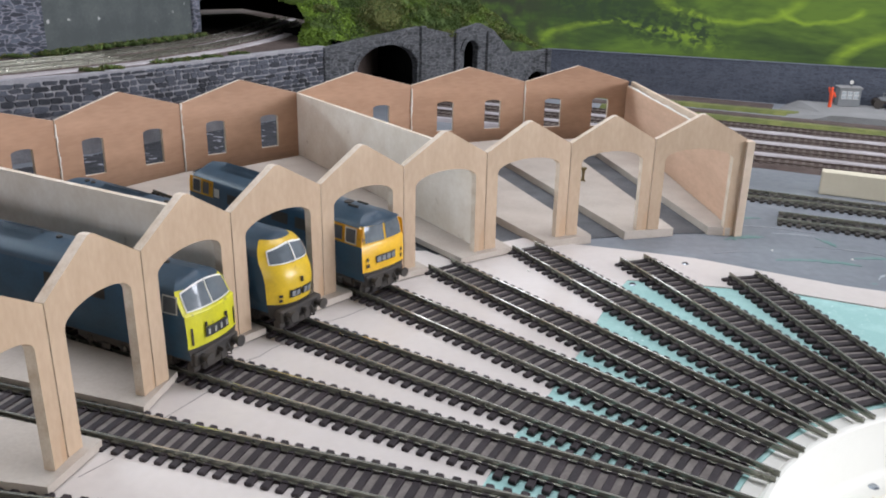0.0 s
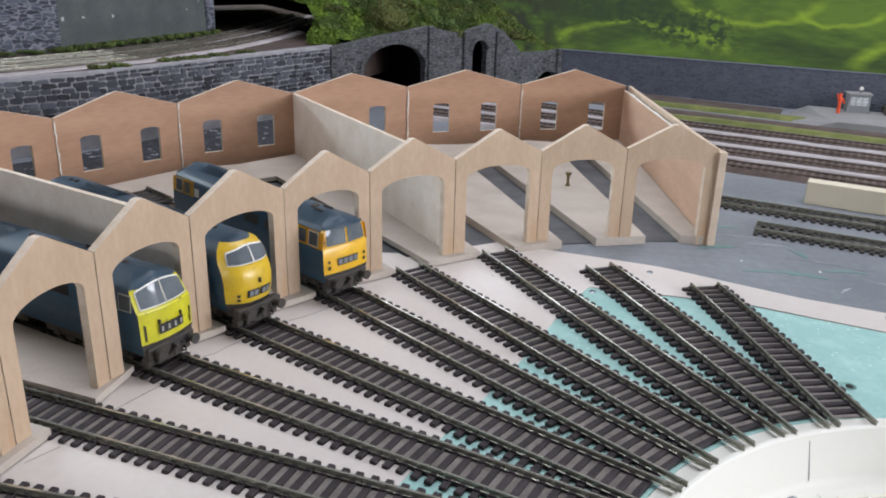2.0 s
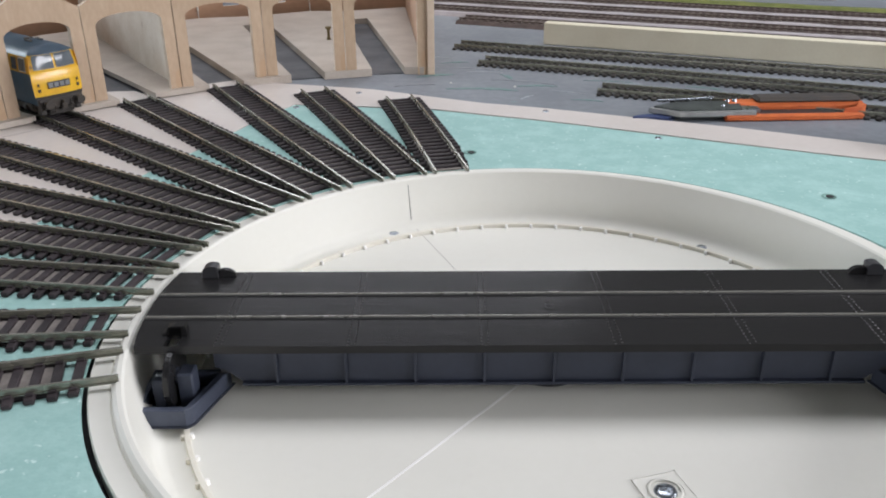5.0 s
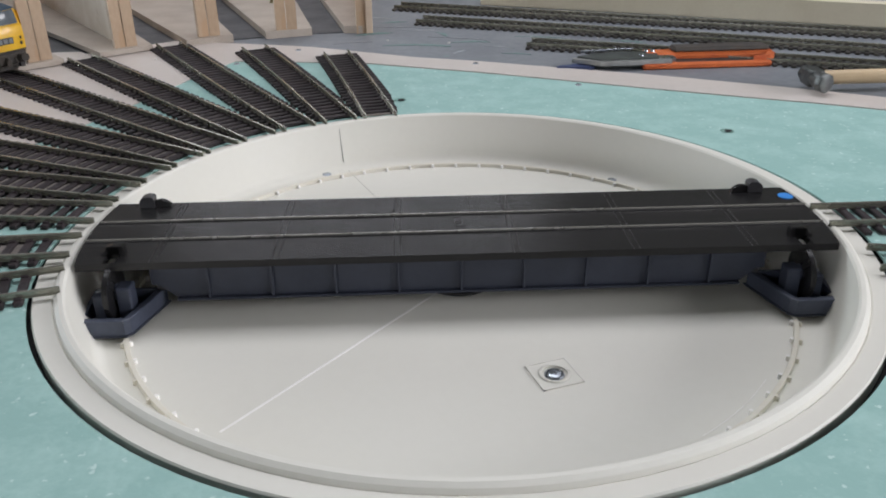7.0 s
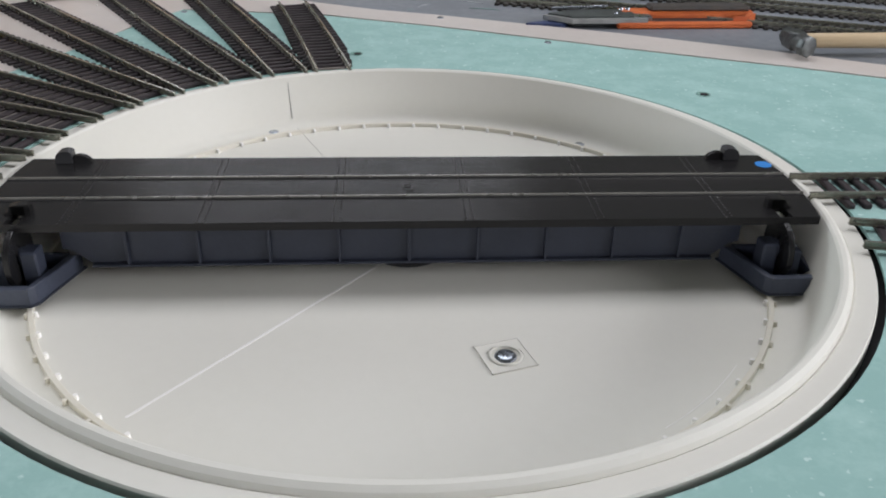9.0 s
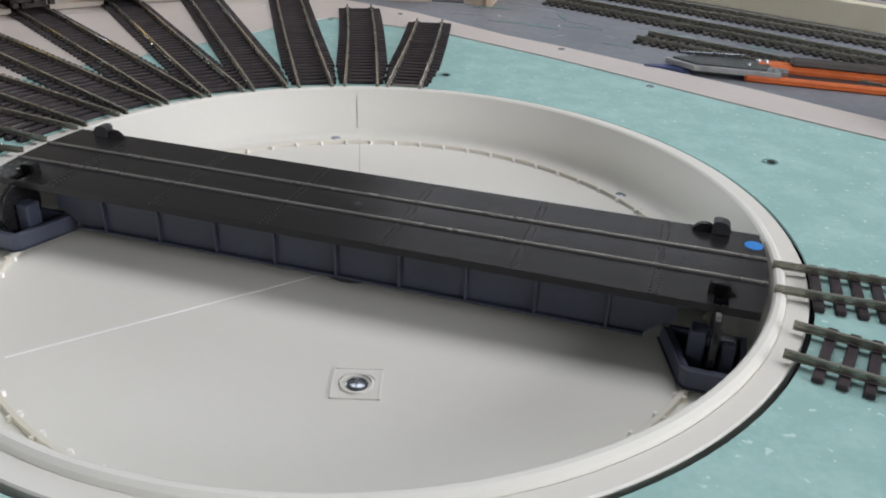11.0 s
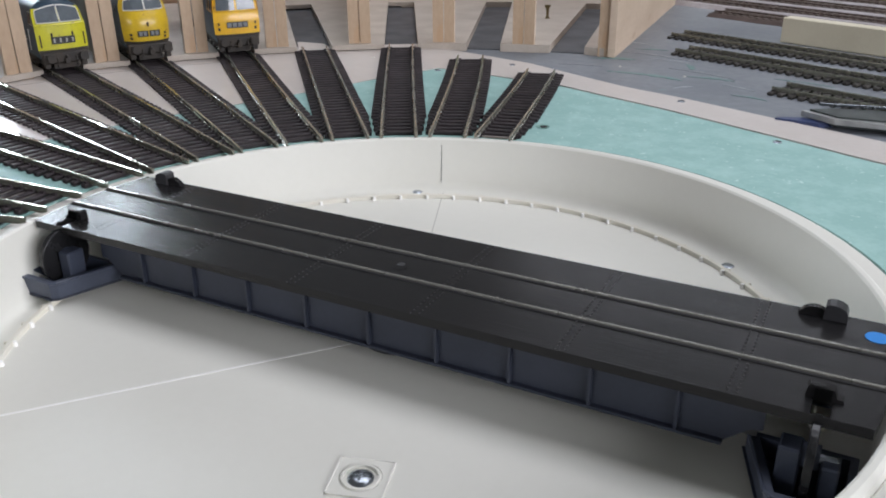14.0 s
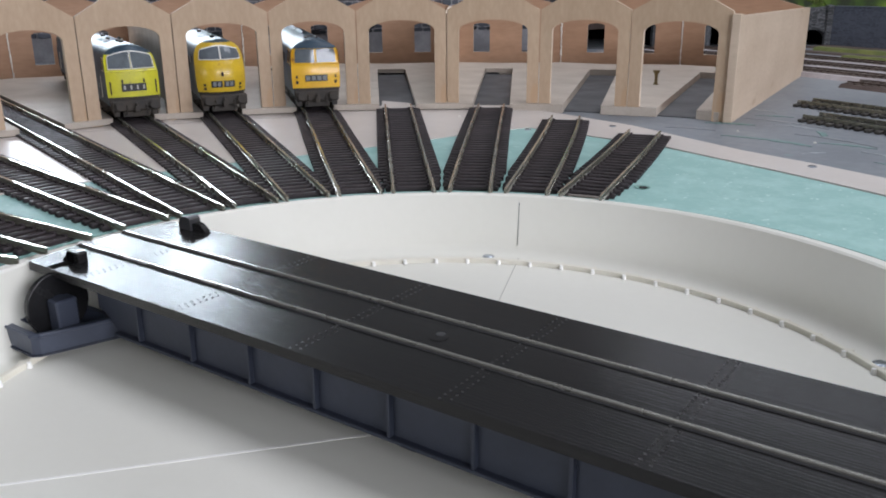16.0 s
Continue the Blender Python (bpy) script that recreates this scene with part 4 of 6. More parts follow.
    def side_patch(self, s, x0, x1, z0, z1, off):
        bm = bmesh.new()
        zs = [z0 + (z1 - z0) * i / 3 for i in range(4)]
        grid = [[bm.verts.new((x, s * (self.at(z)[1] + off), z)) for x in (x0, (x0 + x1) / 2, x1)] for z in zs]
        for a, b in zip(grid, grid[1:]):
            for c in range(2):
                bm.faces.new((a[c], a[c + 1], b[c + 1], b[c]) if s < 0 else (a[c + 1], a[c], b[c], b[c + 1]))
        return thicken(bm)


def thicken(bm, depth=0.0002):
    bmesh.ops.solidify(bm, geom=list(bm.faces), thickness=depth)
    return bm


def bogie(parent, x, axles, spacing):
    base = part("bogie", bm_box(-spacing * (axles - 1) / 2 - 0.010, -0.0140, 0.0040, spacing * (axles - 1) / 2 + 0.010, 0.0140, 0.0090, 0.0006), UNDER, parent, "grimy black bogie", pose(x, 0, 0))
    for i in range(axles):
        ax = (i - (axles - 1) / 2) * spacing
        for s in (-1, 1):
            part("wheel", bm_cyl(0.0066, 0.0024, pose(ax, s * 0.0085, 0.0064, 90), 24, bevel=0.0003), UNDER, base)
            part("axle_box", bm_box(ax - 0.0020, s * 0.0150 - 0.0012, 0.0042, ax + 0.0020, s * 0.0150 + 0.0012, 0.0082, 0.0004), UNDER, base)
    for s in (-1, 1):
        part("side_frame", bm_box(-spacing * (axles - 1) / 2 - 0.009, s * 0.0145 - 0.0007, 0.0058, spacing * (axles - 1) / 2 + 0.009, s * 0.0145 + 0.0007, 0.0096, 0.0003), UNDER, base)
        for i in range(axles - 1):
            cx = (i + 0.5 - (axles - 1) / 2) * spacing
            part("spring", bm_box(cx - 0.0030, s * 0.0155 - 0.0007, 0.0030, cx + 0.0030, s * 0.0155 + 0.0007, 0.0064, 0.0005), UNDER, base)
    return base


def buffer_gear(parent, hull, sign):
    f = hull.half + 0.0005
    beam = part("buffer_beam", bm_box(f - 0.0060, -0.0160, 0.0068, f - 0.0004, 0.0160, 0.0142, 0.0008), UNDER, parent, "sooty buffer beam", pose(0, 0, 0, 0, 0, 0 if sign > 0 else 180))
    for s in (-1, 1):
        b = bm_cyl(0.0017, 0.0050, pose(f + 0.0018, s * 0.0115, 0.0112, 0, 90), 16)
        bm_cyl(0.0030, 0.0010, pose(f + 0.0046, s * 0.0115, 0.0112, 0, 90), 20, bm=b)
        part("buffer", b, UNDER, beam)
        h = bmesh.new()
        pts = [Vector((f, s * 0.0066, 0.0110)), Vector((f + 0.0022, s * 0.0066, 0.0085)), Vector((f + 0.0020, s * 0.0068, 0.0055)), Vector((f - 0.0010, s * 0.0070, 0.0044))]
        for a, c in zip(pts, pts[1:]):
            bm_rod(a, c, 0.00045, bm=h, segments=6)
        part("brake_pipe", h, UNDER, beam)
    hook = bm_box(f - 0.001, -0.0008, 0.0098, f + 0.0034, 0.0008, 0.0122, 0.0004)
    bm_box(f + 0.0022, -0.0018, 0.0062, f + 0.0032, 0.0018, 0.0104, 0.0004, bm=hook)
    part("coupling", hook, UNDER, beam)
    step = bm_box(f - 0.0080, -0.0150, 0.0030, f - 0.0030, -0.0110, 0.0072, 0.0004)
    bm_box(f - 0.0080, 0.0110, 0.0030, f - 0.0030, 0.0150, 0.0072, 0.0004, bm=step)
    bm_box(f - 0.0050, -0.0090, 0.0024, f - 0.0020, 0.0090, 0.0064, 0.0005, bm=step)
    part("valance", step, UNDER, beam)


def face_patch(name, hull, u0, u1, z0, z1, off, mat, parent, label="", sign=1, cols=6, arch=0.0):
    return part(name, thicken(hull.ends(z0, z1, sign, cols, off, u0, u1, arch), -0.0003), mat, parent, label, smooth=45)


def screens(hull, parent, z0, z1, spans, frame_mat, sign, extra=0.06, arch=0.0):
    """Windscreens: each a proud frame and a dark pane."""
    for u0, u1 in spans:
        fr = face_patch("screen_frame", hull, u0 - extra, u1 + extra, z0 - 0.0007, z1 + 0.0007, 0.0004, frame_mat, parent, "", sign, 6, arch)
        face_patch("windscreen", hull, u0, u1, z0, z1, 0.0008, GLASS, fr, "dark glazed windscreen", sign, 6, arch)


def locomotive(label, hull, split, end_mat, wrap, m, skirt=0.0105):
    """Body sides, roof, cab ends and running gear common to all; split: height of the cantrail."""
    ob = thing("locomotive", label, "locomotive", "model diesel locomotives", m=m)
    top = hull.levels[-1][0]
    part("body_side", hull.shell(skirt, split), BR_BLUE, ob, "weathered dark blue body side", smooth=35)
    part("roof", hull.shell(split, top), ROOF_BLUE, ob, "glossy weathered blue roof", smooth=50)
    part("underframe", bm_box(-hull.half + 0.004, -0.0135, 0.0075, hull.half - 0.004, 0.0135, skirt + 0.001), UNDER, ob)
    for sign in (1, -1):
        buffer_gear(ob, hull, sign)
    if wrap:
        for sign in (1, -1):
            for s in (-1, 1):
                x0, x1 = hull.half - wrap, hull.half - hull.at(0.03)[2] - hull.at(0.03)[3] - 0.0002
                part("cab_side", hull.side_patch(s, min(sign * x0, sign * x1), max(sign * x0, sign * x1), 0.0325, split - 0.0005, 0.00025), end_mat, ob, "yellow cab side")
    return ob


def stand(k, half, size):
    """The pose of a locomotive on the bent track of stall k, on the rails, its nose at the bend."""
    r, a, heading, _ = BEND[k]
    return Matrix.Translation(polar(r, a, 0.0053) + polar(half * size, heading)) @ pose(0, 0, 0, 0, 0, heading + 180) @ Matrix.Scale(size, 4)


# the long hydraulic with a lime-yellow flat end
hull = Hull(0.268, [(0.0070, 0.0162, 0.0010, 0.0015), (0.0158, 0.0172, 0.0006, 0.0022), (0.0166, 0.0176, 0.0000, 0.0028), (0.0250, 0.0177, 0.0000, 0.0030), (0.0335, 0.0177, 0.0003, 0.0032), (0.0345, 0.0175, 0.0014, 0.0034),
                    (0.0400, 0.0171, 0.0040, 0.0036), (0.0440, 0.0163, 0.0058, 0.0040), (0.0465, 0.0146, 0.0066, 0.0046), (0.0490, 0.0108, 0.0076, 0.0060), (0.0508, 0.0060, 0.0092, 0.0074), (0.0515, 0.0028, 0.0110, 0.0080), (0.0518, 0.0, 0.0125, 0.0080)])
loco = locomotive("weathered dark blue diesel locomotive with lime-yellow flat cab end", hull, 0.0430, LIME, 0.0, stand(6, 0.134, 0.890))
for sign in (1, -1):
    cab = part("cab_end", hull.ends(0.0166, 0.0345, sign), LIME, loco, "lime-yellow cab front", smooth=45)
    part("cab_top", hull.ends(0.0345, 0.0452, sign), LIME, loco, "", smooth=45)
    part("cab_dome", hull.ends(0.0452, 0.0518, sign), ROOF_BLUE, loco, "", smooth=45)
    part("apron", hull.ends(0.0070, 0.0166, sign), UNDER, loco, "grey-black apron", smooth=45)
    screens(hull, loco, 0.0360, 0.0468, ((-0.86, -0.04), (0.04, 0.86)), WHITE_P, sign, 0.028, 0.0040)
    face_patch("waist_ridge", hull, -0.99, 0.99, 0.0337, 0.0346, 0.0006, LIME, cab, "", sign)
    box = face_patch("headcode_box", hull, -0.46, 0.46, 0.0206, 0.0258, 0.0010, BLACK, cab, "black headcode box with pale figures", sign)
    for i in range(4):
        u = -0.36 + 0.24 * i
        face_patch("headcode_figure", hull, u - 0.034, u + 0.034, 0.0218, 0.0246, 0.0014, DIM_WHITE, box, "", sign, 2)
    for u in (-0.86, 0.86):
        face_patch("lamp_recess", hull, u - 0.025, u + 0.025, 0.0185, 0.0275, 0.0004, UNDER, cab, "", sign, 2)
    for u in (-0.42, 0.40):
        p = hull.face(u, 0.0272, 0.0008)
        part("lamp_iron", bm_box(-0.0005, -0.0005, -0.0012, 0.0008, 0.0005, 0.0014, 0.0002), UNDER, cab, "", Matrix.Rotation(0 if sign > 0 else math.pi, 4, "Z") @ Matrix.Translation(p))
    for s in (-1, 1):
        x = sign * (hull.half - 0.0125)
        fr = part("side_window_frame", hull.side_patch(s, x - 0.0048, x + 0.0048, 0.0340, 0.0432, 0.0002), WHITE_P, loco)
        part("side_window", hull.side_patch(s, x - 0.0040, x + 0.0040, 0.0346, 0.0426, 0.00045), GLASS, fr)
        hand = bmesh.new()
        x2 = sign * (hull.half - 0.0215)
        bm_rod((x2, s * 0.0182, 0.0150), (x2, s * 0.0180, 0.0300), 0.0003, bm=hand, segments=6)
        part("handrail", hand, WHITE_P, loco)
        part("arrow_mark", hull.side_patch(s, sign * (hull.half - 0.0300) - 0.0022, sign * (hull.half - 0.0300) + 0.0022, 0.0235, 0.0243, 0.0003), WHITE_P, loco, "white double-bar emblem")
        part("arrow_mark", hull.side_patch(s, sign * (hull.half - 0.0300) - 0.0022, sign * (hull.half - 0.0300) + 0.0022, 0.0215, 0.0223, 0.0003), WHITE_P, loco)
for s in (-1, 1):
    for x in (-0.07, -0.045, 0.045, 0.07):
        part("side_grille", hull.side_patch(s, x - 0.009, x + 0.009, 0.0325, 0.0395, 0.0003), UNDER, loco, "dark louvred grille")
for x in (-0.062, 0.0, 0.062):
    hatch = part("roof_hatch", hull.roof_patch(x - 0.017, x + 0.017, 0.0085, 0.0003), ROOF_BLUE, loco, smooth=40)
    part("hatch_strap", hull.roof_patch(x - 0.0005, x + 0.0005, 0.0085, 0.0006), ROOF_BLUE, hatch)
for x in (-0.105, -0.092, 0.092, 0.105, -0.03, 0.03):
    part("roof_vent", bm_cyl(0.0016, 0.0016, pose(x, 0, 0.0521), 16, bevel=0.0003), UNDER, loco)
for s in (-1, 1):
    part("roof_grille", hull.roof_patch(0.070, 0.080, 0.0030, 0.0009), UNDER, loco, "", pose(0.0, s * 0.004, -0.0003))
bogie(loco, 0.085, 3, 0.0235)
bogie(loco, -0.085, 3, 0.0235)
part("fuel_tank", bm_box(-0.035, -0.0150, 0.0040, 0.035, 0.0150, 0.0110, 0.0012), UNDER, loco)

# the round-nosed diesel
hull = Hull(0.212, [(0.0070, 0.0146, 0.0040, 0.0066), (0.0152, 0.0160, 0.0024, 0.0080), (0.0160, 0.0166, 0.0015, 0.0086), (0.0220, 0.0172, 0.0003, 0.0094), (0.0275, 0.0174, 0.0000, 0.0098), (0.0320, 0.0173, 0.0008, 0.0100),
                    (0.0355, 0.0172, 0.0024, 0.0098), (0.0372, 0.0171, 0.0036, 0.0096), (0.0385, 0.0171, 0.0045, 0.0094), (0.0420, 0.0165, 0.0062, 0.0090), (0.0455, 0.0152, 0.0082, 0.0084), (0.0482, 0.0128, 0.0104, 0.0078), (0.0502, 0.0092, 0.0134, 0.0070), (0.0514, 0.0050, 0.0168, 0.0060), (0.0518, 0.0, 0.0200, 0.0054)], 3.0)
loco = locomotive("weathered dark blue diesel locomotive with a rounded yellow nose", hull, 0.0415, YELLOW, 0.0, stand(5, 0.106, 0.905))
for sign in (1, -1):
    nose = part("cab_end", hull.ends(0.0160, 0.0496, sign, 14), YELLOW, loco, "rounded yellow nose", smooth=60)
    part("nose_dome", hull.ends(0.0496, 0.0518, sign, 14), ROOF_BLUE, loco, "", smooth=60)
    part("apron", hull.ends(0.0070, 0.0160, sign, 14), UNDER, loco, "sooty grey apron", smooth=60)
    screens(hull, loco, 0.0388, 0.0472, ((-0.82, -0.035), (0.035, 0.82)), WHITE_P, sign, 0.020, 0.0038)
    face_patch("screen_bar", hull, -0.020, 0.020, 0.0388, 0.0472, 0.0011, WHITE_P, loco, "pale centre bar", sign, 2)
    for u in (-0.25, 0.25):
        box = face_patch("headcode_box", hull, u - 0.22, u + 0.22, 0.0195, 0.0240, 0.0004, BLACK, nose, "black headcode box", sign)
        for i in (-1, 1):
            face_patch("headcode_figure", hull, u + i * 0.09 - 0.065, u + i * 0.09 + 0.065, 0.0202, 0.0233, 0.0007, LIGHT_G, box, "", sign, 2)
    p = hull.face(0.0, 0.0290, 0.0006)
    part("lamp_iron", bm_box(-0.0004, -0.0006, -0.0018, 0.0012, 0.0006, 0.0012, 0.0003), UNDER, nose, "", Matrix.Rotation(0 if sign > 0 else math.pi, 4, "Z") @ Matrix.Translation(p))
    for u in (-0.72, 0.72):
        for z in (0.0212, 0.0185):
            face_patch("lamp", hull, u - 0.045, u + 0.045, z - 0.0008, z + 0.0008, 0.0006, UNDER, nose, "", sign, 2)
    for s in (-1, 1):
        x = sign * (hull.half - 0.0255)
        fr = part("side_window_frame", hull.side_patch(s, x - 0.0042, x + 0.0042, 0.0345, 0.0420, 0.0002), BR_BLUE, loco)
        part("side_window", hull.side_patch(s, x - 0.0035, x + 0.0035, 0.0352, 0.0413, 0.00045), GLASS, fr)
for s in (-1, 1):
    for x in (-0.06, -0.03, 0.03, 0.06):
        part("side_grille", hull.side_patch(s, x - 0.009, x + 0.009, 0.0300, 0.0385, 0.0003), UNDER, loco, "dark louvred grille")
for x in (-0.04, 0.04):
    hatch = part("roof_hatch", hull.roof_patch(x - 0.018, x + 0.018, 0.0080, 0.0003), ROOF_BLUE, loco, smooth=40)
    part("hatch_strap", hull.roof_patch(x - 0.0005, x + 0.0005, 0.0080, 0.0006), ROOF_BLUE, hatch)
for x in (-0.076, -0.070, 0.0, 0.070):
    part("roof_vent", bm_cyl(0.0016, 0.0016, pose(x, 0, 0.0521), 16, bevel=0.0003), UNDER, loco)
bogie(loco, 0.060, 2, 0.034)
bogie(loco, -0.060, 2, 0.034)
part("fuel_tank", bm_box(-0.030, -0.0150, 0.0040, 0.030, 0.0150, 0.0110, 0.0012), UNDER, loco)

# the short diesel with an orange-yellow flat cab
hull = Hull(0.178, [(0.0070, 0.0158, 0.0008, 0.0010), (0.0152, 0.0168, 0.0004, 0.0014), (0.0164, 0.0174, 0.0000, 0.0018), (0.0240, 0.0177, 0.0000, 0.0019), (0.0325, 0.0176, 0.0002, 0.0020), (0.0338, 0.0174, 0.0010, 0.0022),
                    (0.0385, 0.0171, 0.0016, 0.0024), (0.0430, 0.0165, 0.0024, 0.0028), (0.0455, 0.0150, 0.0026, 0.0036), (0.0478, 0.0118, 0.0040, 0.0046), (0.0497, 0.0076, 0.0048, 0.0052), (0.0508, 0.0036, 0.0060, 0.0056), (0.0512, 0.0, 0.0070, 0.0056)])
loco = locomotive("weathered dark blue diesel locomotive with an orange-yellow flat cab end", hull, 0.0440, ORANGE_Y, 0.030, stand(4, 0.089, 0.900))
for sign in (1, -1):
    cab = part("cab_end", hull.ends(0.0164, 0.0338, sign), ORANGE_Y, loco, "orange-yellow cab front", smooth=45)
    part("cab_top", hull.ends(0.0338, 0.0446, sign), ORANGE_Y, loco, "", smooth=45)
    part("cab_dome", hull.ends(0.0446, 0.0512, sign), ROOF_BLUE, loco, "", smooth=45)
    face_patch("visor", hull, -1.0, 1.0, 0.0446, 0.0462, 0.0016, ROOF_BLUE, loco, "", sign, 10)
    part("apron", hull.ends(0.0070, 0.0164, sign), UNDER, loco, "sooty apron", smooth=45)
    screens(hull, loco, 0.0346, 0.0442, ((-0.86, -0.05), (0.05, 0.86)), ORANGE_Y, sign, 0.045)
    box = face_patch("headcode_box", hull, -0.46, 0.46, 0.0212, 0.0258, 0.0005, BLACK, cab, "black headcode box with grey blanks", sign)
    for i in range(4):
        u = -0.345 + 0.23 * i
        face_patch("headcode_figure", hull, u - 0.085, u + 0.085, 0.0219, 0.0251, 0.0008, LIGHT_G, box, "", sign, 2)
    for u in (-0.80, 0.80):
        face_patch("lamp", hull, u - 0.05, u + 0.05, 0.0195, 0.0217, 0.0006, UNDER, cab, "", sign, 2)
        face_patch("lamp", hull, u - 0.035, u + 0.035, 0.0235, 0.0255, 0.0006, UNDER, cab, "", sign, 2)
    for s in (-1, 1):
        for dx, w in ((0.0115, 0.0040), (0.0222, 0.0036)):
            x = sign * (hull.half - dx)
            fr = part("side_window_frame", hull.side_patch(s, x - w - 0.0008, x + w + 0.0008, 0.0333, 0.0430, 0.0005), WHITE_P if dx < 0.02 else ORANGE_Y, loco)
            part("side_window", hull.side_patch(s, x - w, x + w, 0.0340, 0.0423, 0.0007), GLASS, fr)
for s in (-1, 1):
    for x in (-0.035, -0.012, 0.012, 0.035):
        part("side_grille", hull.side_patch(s, x - 0.008, x + 0.008, 0.0315, 0.0385, 0.0003), UNDER, loco, "dark louvred grille")
    part("side_window", hull.side_patch(s, -0.058, -0.052, 0.0335, 0.0395, 0.0003), WHITE_P, loco, "small white-framed window")
for s in (-1, 1):
    part("roof_grab", bm_rod((0.062, s * 0.004, 0.0512), (0.070, s * 0.004, 0.0512), 0.0008), UNDER, loco)
part("roof_fan", bm_cyl(0.0030, 0.0012, pose(0.058, 0, 0.0512), 24, bevel=0.0003), UNDER, loco, "round roof fan grille")
for x in (-0.045, 0.005):
    hatch = part("roof_hatch", hull.roof_patch(x - 0.020, x + 0.020, 0.0080, 0.0003), ROOF_BLUE, loco, smooth=40)
    part("hatch_strap", hull.roof_patch(x - 0.0005, x + 0.0005, 0.0080, 0.0006), ROOF_BLUE, hatch)
bogie(loco, 0.049, 2, 0.034)
bogie(loco, -0.049, 2, 0.034)
part("fuel_tank", bm_box(-0.026, -0.0150, 0.0040, 0.026, 0.0150, 0.0110, 0.0012), UNDER, loco)

# ---- the yard behind the turntable ----
def along(a, b):
    a, b = Vector((*a, 0)), Vector((*b, 0))
    d = (b - a).normalized()
    return Matrix(((d.x, -d.y, 0, a.x), (d.y, d.x, 0, a.y), (0, 0, 1, 0), (0, 0, 0, 1))), (b - a).length


m, n = along((0.0505, 0.4945), (0.660, 0.2450))
solid("board_strip", bm_box(0, 0, 0, n, 0.012, 0.0190, 0.0006), CREAM_BLOCK, "long cream board strip standing beside the sidings", "board", m=m)

LINE = Vector((0.925, -0.379, 0)).normalized()


def strip(name, offset, wide, high, mat, label, category, start=-0.12, end=1.05, base=(-0.0280, 0.6500)):
    """A strip of ballast or grass that runs with the main line."""
    a = Vector((*base, 0)) + Vector((-LINE.y, LINE.x, 0)) * offset
    bm = bmesh.new()
    rows = []
    for i in range(60):
        x = start + (end - start) * i / 59
        h = high * (0.9 + 0.2 * random.random())
        rows.append([bm.verts.new((x, y + random.uniform(-0.0008, 0.0008), z)) for y, z in ((-wide / 2, 0), (-wide / 2 + 0.004, h), (wide / 2 - 0.004, h), (wide / 2, 0))])
    for p, q in zip(rows, rows[1:]):
        for k in range(3):
            bm.faces.new((p[k], q[k], q[k + 1], p[k + 1]))
        bm.faces.new((p[3], q[3], q[0], p[0]))
    bm.faces.new(rows[0]), bm.faces.new(rows[-1][::-1])
    bmesh.ops.recalc_face_normals(bm, faces=bm.faces)
    mm = Matrix(((LINE.x, -LINE.y, 0, a.x), (LINE.y, LINE.x, 0, a.y), (0, 0, 1, 0), (0, 0, 0, 1)))
    return solid(name, bm, mat, label, category, m=mm, kind="stuff" if name == "grass_strip" else ""), mm


def far_track(offset, start=-0.12, end=1.05, base=(-0.0280, 0.6500)):
    bed, mm = strip("track_bed", offset, 0.044, 0.0030, BALLAST, "brown ballasted main line track", "railway track", start, end, base)
    for s in (-1, 1):
        part("rail", bm_box(start, s * 0.0087 - 0.0006, 0.0030, end, s * 0.0087 + 0.0006, 0.0046), RUSTY, bed)
    bm = bmesh.new()
    x = start + 0.003
    while x < end:
        bm_box(x - 0.0015, -0.015, 0.0026, x + 0.0015, 0.015, 0.0036, bm=bm)
        x += 0.0072
    tagged(part("sleeper_grid", bm, RUSTY, bed), kind="stuff")


strip("ballast_strip", 0.000, 0.016, 0.0036, CINDER, "pale grey ballast strip between tracks", "ballast", -0.32)
rear_yard = [tuple(polar(r, a).xy) for r, a in ((0.684, 180), (0.684, 168), (0.684, 155), (0.684, 142), (0.684, 132), (0.74, 124), (0.86, 118.0), (0.868, 117.5), (0.84, 122), (0.81, 130), (0.785, 138), (0.80, 150), (0.86, 162), (0.95, 175))]
solid("rear_yard", bm_prism(rear_yard, 0.0, 0.0012), CLINKER, "dark clinker ground between shed and retaining wall", "ground", kind="structure")
for off in (-0.0265, 0.0260, 0.0780, 0.1300):
    far_track(off, start=0.02 if off < 0 else -0.32)
for off in (0.0515, 0.1045):
    strip("ballast_strip", off, 0.018, 0.0036, CINDER, "pale grey ballast strip between tracks", "ballast", -0.32)
strip("grass_strip", 0.1720, 0.016, 0.0040, GRASS_S, "strip of scatter grass beside the line", "grass")
strip("grass_strip", 0.2400, 0.020, 0.0040, GRASS_S, "strip of scatter grass at the wall foot", "grass", -0.2, 0.25)
strip("ballast_strip", 0.2050, 0.022, 0.0020, BALLAST, "strip of brown ballast", "ballast", -0.2, 0.22)
strip("ballast_strip", 0.2790, 0.046, 0.0016, BALLAST, "strip of brown ballast at the foot of the slate wall", "ballast", -0.23, 0.07)

# platform with hut, wagon and figures
PLATFORM = [((0.128, 0.842), (0.176, 0.8180)), ((0.160, 0.808), (0.182, 0.8010)), ((0.330, 0.7533), (0.330, 0.7533)), ((0.412, 0.7270), (0.374, 0.7395)), ((0.438, 0.8100), (0.404, 0.8250)), ((0.165, 0.905), (0.180, 0.8990))]
bm = bmesh.new()
low, high = [bm.verts.new((*a, 0.0)) for a, _ in PLATFORM], [bm.verts.new((*b, 0.0075)) for _, b in PLATFORM]
bm.faces.new(high), bm.faces.new(low[::-1])
for i in range(len(low)):
    k = (i + 1) % len(low)
    bm.faces.new((low[i], low[k], high[k], high[i]))
bmesh.ops.recalc_face_normals(bm, faces=bm.faces)
